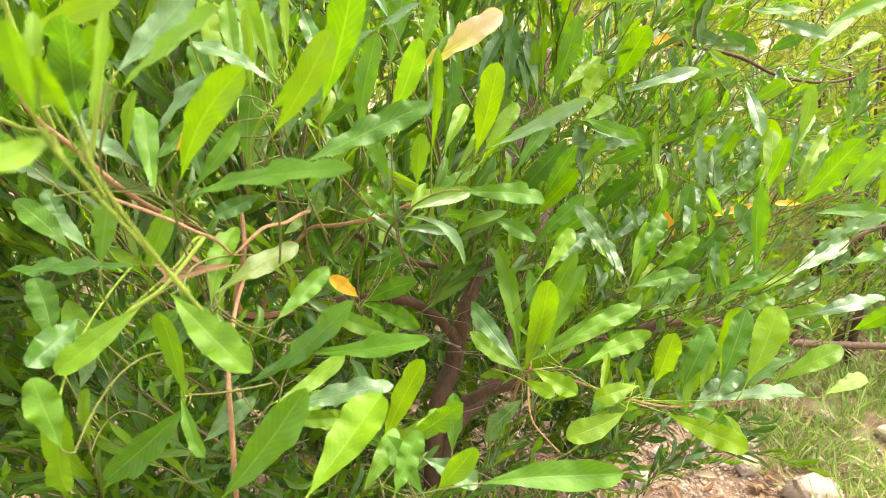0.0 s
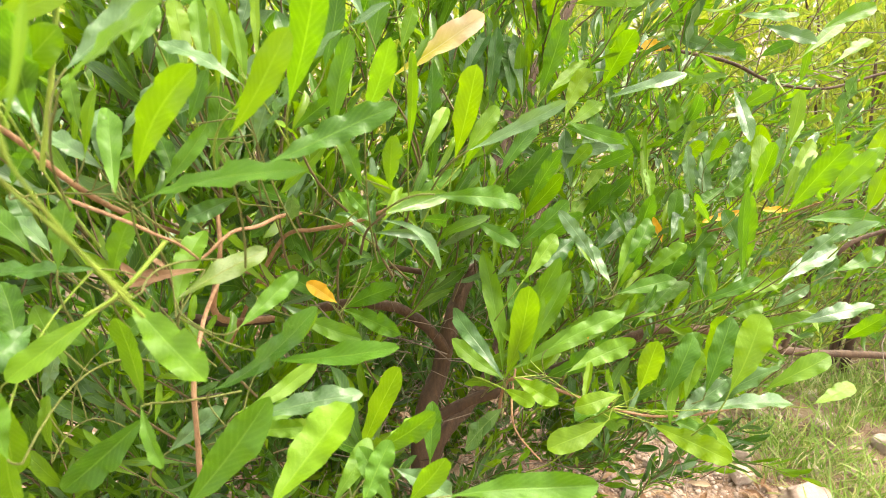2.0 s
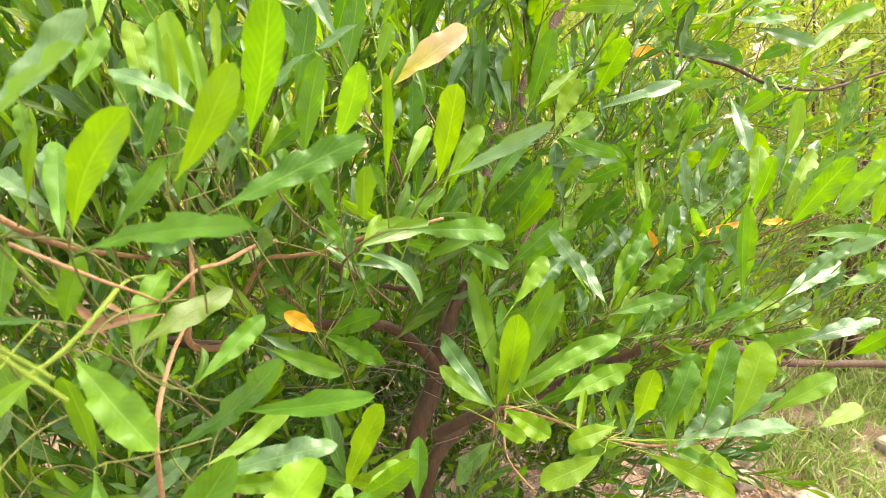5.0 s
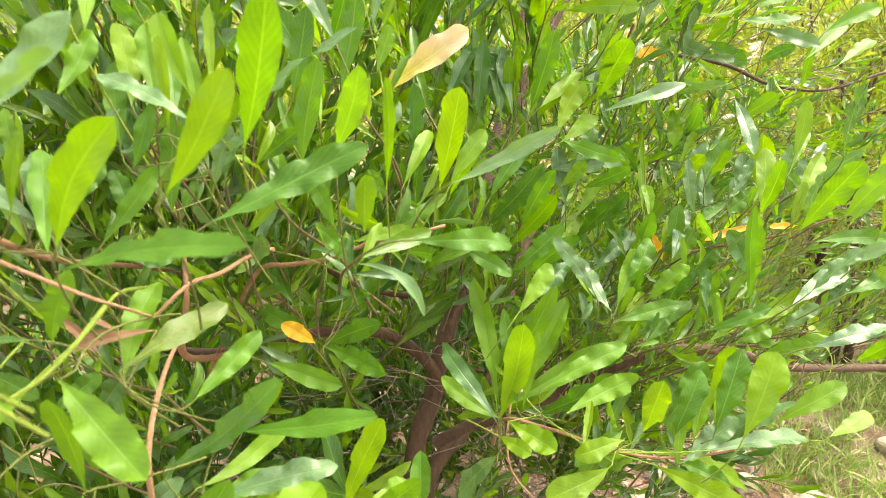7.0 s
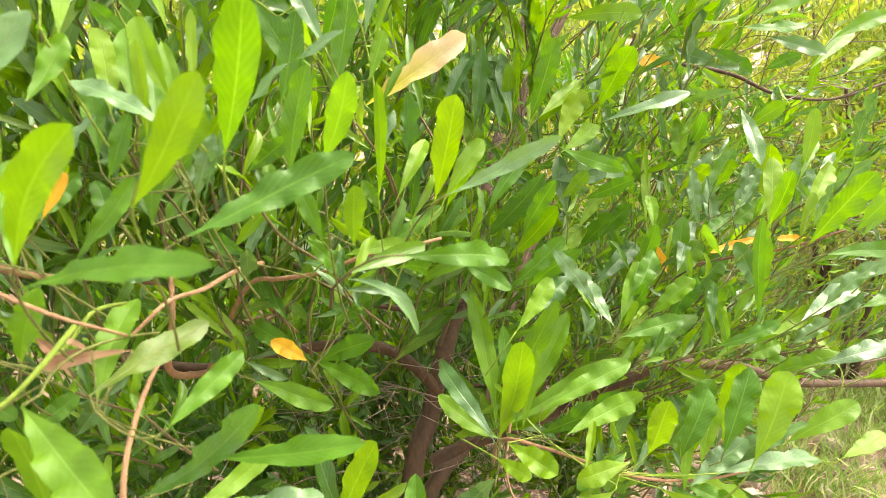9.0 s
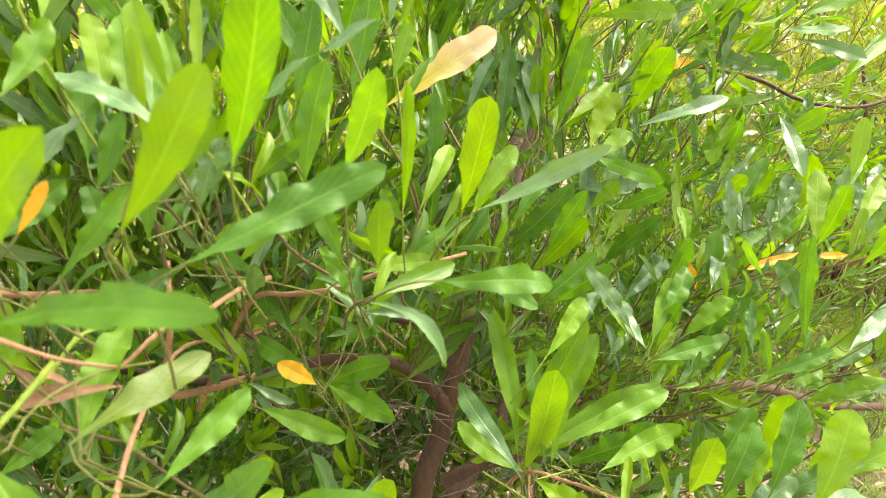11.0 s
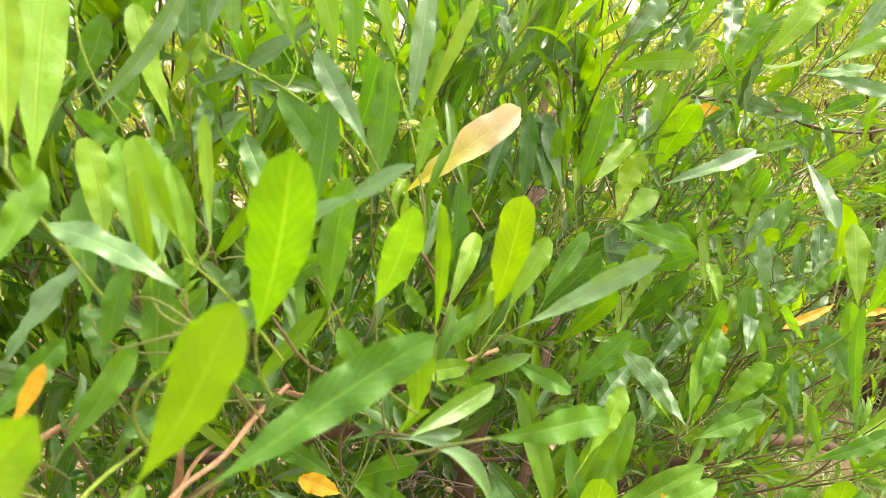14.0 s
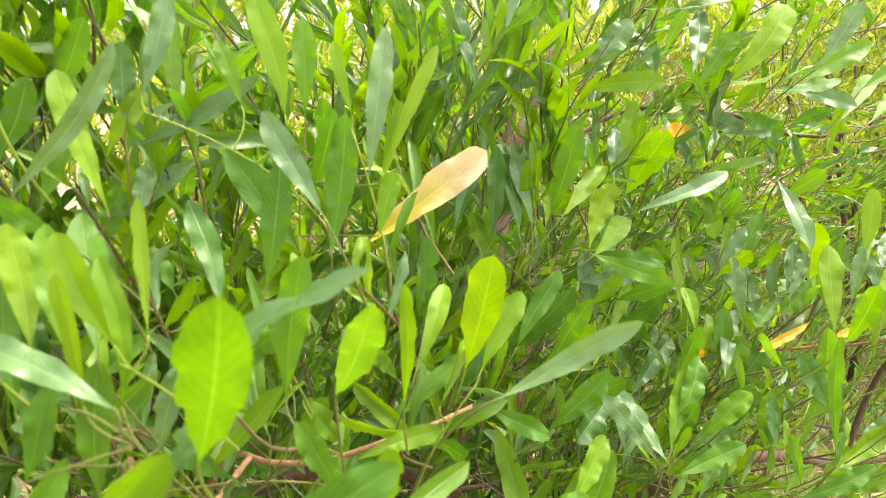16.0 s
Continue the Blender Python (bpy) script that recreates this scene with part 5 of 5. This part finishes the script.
shoot("leafy shoot reaching sideways", [
    ((0.225, 0.732, 0.885), (0.216, 0.778, 0.920), 0.008, "young"),
    ((0.228, 0.717, 0.892), (0.246, 0.690, 0.959), 0.020, "green"),
    ((0.236, 0.708, 0.896), (0.261, 0.736, 0.913), 0.008, "young"),
    ((0.228, 0.689, 0.886), (0.252, 0.680, 0.903), 0.013, "young"),
    ((0.245, 0.672, 0.872), (0.298, 0.726, 0.895), 0.020, "green"),
])
shoot("leafy shoot reaching sideways", [
    ((0.276, 0.799, 0.919), (0.315, 0.818, 0.886), 0.011, "sheen"),
])
shoot("leafy shoot reaching sideways", [
    ((0.201, 0.648, 0.863), (0.216, 0.641, 0.897), 0.014, "dark"),
])
shoot("leafy shoot reaching sideways", [
    ((0.344, 0.727, 0.877), (0.341, 0.755, 0.936), 0.018, "green"),
])
shoot("leafy shoot reaching sideways", [
    ((0.169, 0.594, 0.891), (0.164, 0.594, 0.908), 0.007, "orange"),
])
shoot("leafy shoot reaching sideways", [
    ((0.329, 0.841, 0.999), (0.376, 0.869, 1.063), 0.021, "sheen"),
    ((0.360, 0.819, 1.027), (0.369, 0.798, 1.067), 0.019, "young"),
    ((0.330, 0.834, 1.046), (0.350, 0.851, 1.080), 0.012, "young"),
    ((0.382, 0.791, 1.012), (0.413, 0.831, 1.054), 0.019, "sheen"),
    ((0.417, 0.804, 1.023), (0.372, 0.781, 0.996), 0.024, "green"),
])
shoot("leafy shoot reaching sideways", [
    ((0.319, 0.660, 0.896), (0.334, 0.697, 0.929), 0.006, "young"),
])
shoot("leafy shoot reaching sideways", [
    ((0.379, 0.732, 0.912), (0.411, 0.767, 0.932), 0.013, "young"),
])
shoot("leafy shoot reaching sideways", [
    ((0.296, 0.596, 0.824), (0.277, 0.627, 0.862), 0.020, "green"),
])
shoot("leafy shoot reaching sideways", [
    ((0.397, 0.677, 0.856), (0.457, 0.676, 0.881), 0.021, "green"),
])
shoot("leafy shoot reaching sideways", [
    ((0.447, 0.684, 0.846), (0.410, 0.734, 0.844), 0.026, "green"),
])
shoot("leafy shoot reaching sideways", [
    ((0.373, 0.626, 0.941), (0.468, 0.690, 0.960), 0.026, "sheen"),
    ((0.379, 0.610, 0.988), (0.431, 0.581, 1.023), 0.017, "sheen"),
])
shoot("leafy shoot reaching sideways", [
    ((0.391, 0.679, 1.003), (0.405, 0.693, 1.053), 0.012, "young"),
])
shoot("leafy shoot reaching sideways", [
    ((0.497, 0.731, 0.830), (0.496, 0.778, 0.856), 0.021, "young"),
])
shoot("leafy shoot reaching sideways", [
    ((0.430, 0.659, 0.925), (0.455, 0.665, 0.955), 0.017, "sheen"),
    ((0.458, 0.656, 0.929), (0.486, 0.661, 0.970), 0.014, "young"),
])
shoot("leafy shoot reaching sideways", [
    ((0.404, 0.722, 1.054), (0.443, 0.764, 1.093), 0.009, "young"),
    ((0.443, 0.745, 1.050), (0.475, 0.783, 1.076), 0.012, "sheen"),
    ((0.438, 0.718, 1.009), (0.429, 0.749, 1.065), 0.016, "sheen"),
])
shoot("leafy shoot reaching sideways", [
    ((0.507, 0.673, 0.876), (0.536, 0.684, 0.846), 0.008, "dark"),
])
shoot("leafy shoot reaching sideways", [
    ((0.377, 0.579, 1.049), (0.402, 0.566, 1.092), 0.020, "green"),
])
shoot("leafy shoot reaching sideways", [
    ((0.484, 0.694, 1.048), (0.490, 0.686, 1.095), 0.020, "young"),
])
shoot("bushy shoot above the side branch", [
    ((0.210, 0.757, 0.930), (0.274, 0.821, 0.959), 0.027, "dark"),
])
shoot("bushy shoot above the side branch", [
    ((0.261, 0.773, 0.929), (0.270, 0.746, 1.007), 0.023, "green"),
    ((0.307, 0.777, 0.943), (0.319, 0.793, 1.001), 0.023, "green"),
])
shoot("bushy shoot above the side branch", [
    ((0.295, 0.851, 0.955), (0.320, 0.857, 0.988), 0.018, "young"),
])
shoot("bushy shoot above the side branch", [
    ((0.220, 0.674, 0.915), (0.232, 0.673, 0.947), 0.009, "young"),
    ((0.219, 0.680, 0.923), (0.250, 0.732, 0.968), 0.024, "green"),
    ((0.209, 0.644, 0.921), (0.279, 0.665, 0.930), 0.022, "green"),
    ((0.255, 0.692, 0.923), (0.299, 0.697, 0.960), 0.024, "green"),
])
shoot("bushy shoot above the side branch", [
    ((0.163, 0.746, 1.037), (0.190, 0.742, 1.067), 0.017, "young"),
])
shoot("bushy shoot above the side branch", [
    ((0.099, 0.641, 0.978), (0.148, 0.643, 1.026), 0.022, "green"),
])
shoot("bushy shoot above the side branch", [
    ((0.052, 0.640, 1.005), (0.098, 0.629, 0.980), 0.020, "green"),
])
shoot("bushy shoot above the side branch", [
    ((0.330, 0.774, 0.994), (0.320, 0.790, 1.058), 0.018, "sheen"),
    ((0.369, 0.767, 1.018), (0.398, 0.791, 1.058), 0.014, "sheen"),
])
shoot("bushy shoot above the side branch", [
    ((0.172, 0.606, 0.964), (0.161, 0.645, 0.990), 0.009, "young"),
    ((0.173, 0.605, 0.970), (0.133, 0.613, 1.024), 0.017, "sheen"),
])
shoot("bushy shoot above the side branch", [
    ((0.312, 0.668, 0.917), (0.322, 0.703, 0.954), 0.013, "dark"),
    ((0.327, 0.662, 0.925), (0.349, 0.675, 0.969), 0.012, "young"),
    ((0.337, 0.633, 0.939), (0.327, 0.634, 1.045), 0.013, "green"),
    ((0.355, 0.669, 0.953), (0.328, 0.681, 1.006), 0.025, "dark"),
])
shoot("bushy shoot above the side branch", [
    ((0.077, 0.649, 1.051), (0.117, 0.676, 1.101), 0.019, "green"),
])
shoot("bushy shoot above the side branch", [
    ((0.156, 0.725, 1.096), (0.210, 0.680, 1.081), 0.019, "green"),
])
shoot("bushy shoot above the side branch", [
    ((0.094, 0.557, 0.972), (0.128, 0.590, 1.006), 0.018, "young"),
])
shoot("bushy shoot above the side branch", [
    ((0.276, 0.584, 0.941), (0.329, 0.582, 0.964), 0.015, "green"),
])
shoot("bushy shoot above the side branch", [
    ((0.371, 0.700, 1.013), (0.391, 0.752, 1.077), 0.023, "young"),
    ((0.385, 0.704, 1.038), (0.399, 0.718, 1.087), 0.013, "sheen"),
])
shoot("bushy shoot above the side branch", [
    ((0.335, 0.640, 1.034), (0.340, 0.621, 1.091), 0.017, "young"),
])
shoot("bushy shoot above the side branch", [
    ((0.011, 0.535, 1.076), (0.028, 0.559, 1.105), 0.007, "young"),
    ((0.037, 0.545, 1.091), (0.066, 0.568, 1.130), 0.016, "young"),
])
shoot("upright leafy shoot", [
    ((-0.161, 0.463, 1.165), (-0.173, 0.489, 1.213), 0.018, "young"),
    ((-0.143, 0.456, 1.166), (-0.154, 0.484, 1.213), 0.015, "green"),
])
shoot("upright leafy shoot", [
    ((-0.165, 0.407, 1.094), (-0.136, 0.427, 1.135), 0.014, "green"),
    ((-0.183, 0.397, 1.116), (-0.165, 0.426, 1.137), 0.014, "green"),
])
shoot("upright leafy shoot", [
    ((-0.165, 0.431, 1.208), (-0.167, 0.473, 1.282), 0.022, "young"),
    ((-0.160, 0.411, 1.220), (-0.167, 0.441, 1.275), 0.014, "young"),
    ((-0.165, 0.393, 1.179), (-0.156, 0.422, 1.209), 0.014, "green"),
])
shoot("leafy shoot close to the open side", [
    ((-0.252, 0.420, 1.047), (-0.291, 0.443, 1.066), 0.016, "sheen"),
    ((-0.245, 0.390, 1.058), (-0.282, 0.402, 1.088), 0.019, "green"),
])
shoot("leafy shoot close to the open side", [
    ((-0.190, 0.381, 1.045), (-0.171, 0.381, 1.088), 0.017, "green"),
])
shoot("leafy shoot close to the open side", [
    ((-0.193, 0.398, 1.110), (-0.239, 0.417, 1.131), 0.015, "sheen"),
    ((-0.182, 0.383, 1.102), (-0.209, 0.437, 1.143), 0.020, "sheen"),
])
shoot("leafy shoot close to the open side", [
    ((-0.232, 0.353, 1.120), (-0.252, 0.352, 1.142), 0.011, "green"),
])
shoot("leafy shoot close to the open side", [
    ((-0.187, 0.332, 1.142), (-0.204, 0.340, 1.165), 0.010, "sheen"),
    ((-0.197, 0.314, 1.159), (-0.160, 0.320, 1.195), 0.019, "young"),
    ((-0.199, 0.318, 1.193), (-0.152, 0.321, 1.211), 0.013, "young"),
])


shoot("tender shoot close to the open side", [
    ((-0.112, 0.176, 1.173), (-0.109, 0.168, 1.200), 0.011, "young"),
    ((-0.114, 0.185, 1.168), (-0.117, 0.158, 1.164), 0.009, "young"),
    ((-0.110, 0.176, 1.172), (-0.114, 0.188, 1.202), 0.005, "young"),
])
shoot("tender shoot close to the open side", [
    ((-0.107, 0.189, 1.166), (-0.103, 0.206, 1.203), 0.004, "young"),
    ((-0.109, 0.189, 1.171), (-0.110, 0.178, 1.191), 0.007, "young"),
])
shoot("leafy shoot reaching sideways", [
    ((0.233, 0.530, 0.866), (0.257, 0.550, 0.919), 0.025, "green"),
    ((0.268, 0.529, 0.870), (0.293, 0.554, 0.937), 0.028, "green"),
    ((0.247, 0.523, 0.864), (0.265, 0.550, 0.904), 0.018, "young"),
])
shoot("leafy shoot reaching sideways", [
    ((0.238, 0.516, 0.847), (0.290, 0.536, 0.878), 0.023, "sheen"),
    ((0.213, 0.513, 0.846), (0.263, 0.452, 0.851), 0.024, "young"),
    ((0.224, 0.520, 0.844), (0.249, 0.479, 0.840), 0.020, "green"),
])
shoot("leafy shoot reaching sideways", [
    ((0.084, 0.517, 0.892), (0.119, 0.483, 0.887), 0.022, "young"),
    ((0.168, 0.499, 0.858), (0.112, 0.478, 0.843), 0.025, "young"),
    ((0.185, 0.528, 0.873), (0.141, 0.505, 0.854), 0.020, "green"),
])
shoot("leafy shoot reaching sideways", [
    ((0.094, 0.538, 0.891), (0.085, 0.577, 0.969), 0.015, "green"),
    ((0.120, 0.551, 0.903), (0.199, 0.578, 0.930), 0.023, "green"),
    ((0.136, 0.529, 0.891), (0.208, 0.563, 0.906), 0.024, "green"),
    ((0.099, 0.536, 0.890), (0.112, 0.557, 0.957), 0.014, "young"),
])
shoot("low leafy shoot", [
    ((-0.210, 0.328, 1.038), (-0.218, 0.290, 1.029), 0.021, "dark"),
    ((-0.190, 0.262, 0.999), (-0.205, 0.274, 1.032), 0.020, "green"),
])
shoot("low leafy shoot", [
    ((-0.110, 0.350, 0.949), (-0.072, 0.360, 0.949), 0.013, "young"),
    ((-0.108, 0.362, 0.947), (-0.079, 0.385, 0.952), 0.016, "green"),
])
shoot("low leafy shoot", [
    ((-0.030, 0.403, 0.896), (0.003, 0.434, 0.902), 0.018, "young"),
    ((-0.014, 0.358, 0.887), (-0.040, 0.381, 0.918), 0.018, "green"),
])


def older_leaves():
    """Older leaves lower down on the twigs of the leafy shoots, set behind them from the camera and turned to face it.
    """
    bases, tips, ups, widths, tender, tubes = [], [], [], [], [], []
    for low, back, grow, size in companions[::2]:
        if low[1] < 0.38:
            continue
        turn = rng.uniform(0, 6.28)
        side = unit(np.cross(back, rng.normal(0, 1, 3)))
        e1 = np.cross(back, side)
        start = low + back * 0.03 + np.array([0, 0.02, 0])
        end = start + back * 0.09 + np.array([0, 0.02, -0.02]) + rng.normal(0, 0.012, 3)
        tubes.append(tube(smooth_path([end, end * 0.5 + start * 0.5 + rng.normal(0, 0.006, 3), start], 3), 0.0014, 0.0009, 5))
        for k in range(rng.integers(4, 8)):
            s = k / 7
            foot = start * (1 - s) + end * s
            a = turn + 2.4 * k
            way = unit(grow * 0.8 + (side * math.cos(a) + e1 * math.sin(a)) * rng.uniform(0.5, 1.1) + np.array([0, 0.25, 0.1]))
            ln = size * rng.uniform(0.5, 0.85)
            bases.append(foot), tips.append(foot + way * ln), ups.append(unit(CAMERA_SIDE - foot + rng.normal(0, 0.35, 3))), widths.append(ln * rng.uniform(0.15, 0.22)), tender.append(rng.random() < 0.3)
    foliage("older_leaves", "older green leaves lower on the twigs", shrub, LEAF["mixed"], THIN, (*(np.array(a) for a in (bases, tips, ups, widths, tender)), tubes), 14, 4)


older_leaves()


# ---- shrubs behind ----
def back_shrub(x, y, r, top, mat, label, n, leaf=(0.09, 0.16)):
    ob = tagged(new("background_shrub"), label, "shrub", "shrubs behind")
    ob.location = (x, y, 0)
    for k in range(4):
        a = k * 1.7 + x
        limb("stem", [(0.03 * math.cos(a), 0.03 * math.sin(a), -0.05), (0.1 * r * math.cos(a), 0.1 * r * math.sin(a), top * 0.3), (0.45 * r * math.cos(a), 0.4 * r * math.sin(a), top * 0.75)], 0.014, 0.005, ob, BARK, sides=6, steps=4)
    foliage("crown", "loose crown of small pale leaves", ob, mat, THIN,
            sprays(n, (0, 0, top * 0.55), (r, r, top * 0.5), (0, -0.2, 0.4), leaf, lambda p: p[:, 2] > 0.03), rows=4)


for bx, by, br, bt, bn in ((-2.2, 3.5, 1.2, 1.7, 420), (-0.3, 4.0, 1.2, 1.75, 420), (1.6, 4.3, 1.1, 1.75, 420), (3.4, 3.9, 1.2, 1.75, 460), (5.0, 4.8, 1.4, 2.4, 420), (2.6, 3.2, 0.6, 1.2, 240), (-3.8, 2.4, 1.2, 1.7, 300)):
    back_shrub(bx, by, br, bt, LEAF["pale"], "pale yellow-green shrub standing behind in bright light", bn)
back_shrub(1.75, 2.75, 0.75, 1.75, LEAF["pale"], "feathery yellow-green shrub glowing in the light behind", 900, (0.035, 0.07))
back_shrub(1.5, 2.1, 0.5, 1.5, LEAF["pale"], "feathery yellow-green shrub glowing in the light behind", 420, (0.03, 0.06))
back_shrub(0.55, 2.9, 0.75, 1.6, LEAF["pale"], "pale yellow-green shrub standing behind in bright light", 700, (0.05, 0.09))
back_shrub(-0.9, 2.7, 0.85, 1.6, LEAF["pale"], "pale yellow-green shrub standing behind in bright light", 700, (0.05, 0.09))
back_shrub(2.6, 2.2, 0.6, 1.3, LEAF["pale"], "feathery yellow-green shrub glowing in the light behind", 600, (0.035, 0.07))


# ---- litter ----
def litter():
    n = 1500
    x, y = rng.uniform(-1.3, 1.2, n), rng.uniform(0.6, 2.6, n)
    z = np.array([height(a, b) for a, b in zip(x, y)]) + 0.006
    a = rng.uniform(0, 6.28, n)
    ln = rng.uniform(0.03, 0.075, n)
    base = np.stack([x, y, z], 1)
    tip = base + np.stack([np.cos(a) * ln, np.sin(a) * ln, rng.uniform(-0.002, 0.018, n)], 1)
    v, f, uv = blades(base, tip, unit(rng.normal(0, 0.3, (n, 3)) + np.array([0, 0, 1.0])), ln * rng.uniform(0.15, 0.3, n), 6, 2, rng.normal(0.15, 0.15, n), rng.uniform(0.2, 1.0, n), rng.uniform(0.1, 0.4, n))
    tagged(new("leaf_litter", mesh_of("leaf_litter", v, f, uv, [LEAF["brown"]])), "dry brown fallen leaves on the earth", "leaf litter", kind="stuff")


litter()
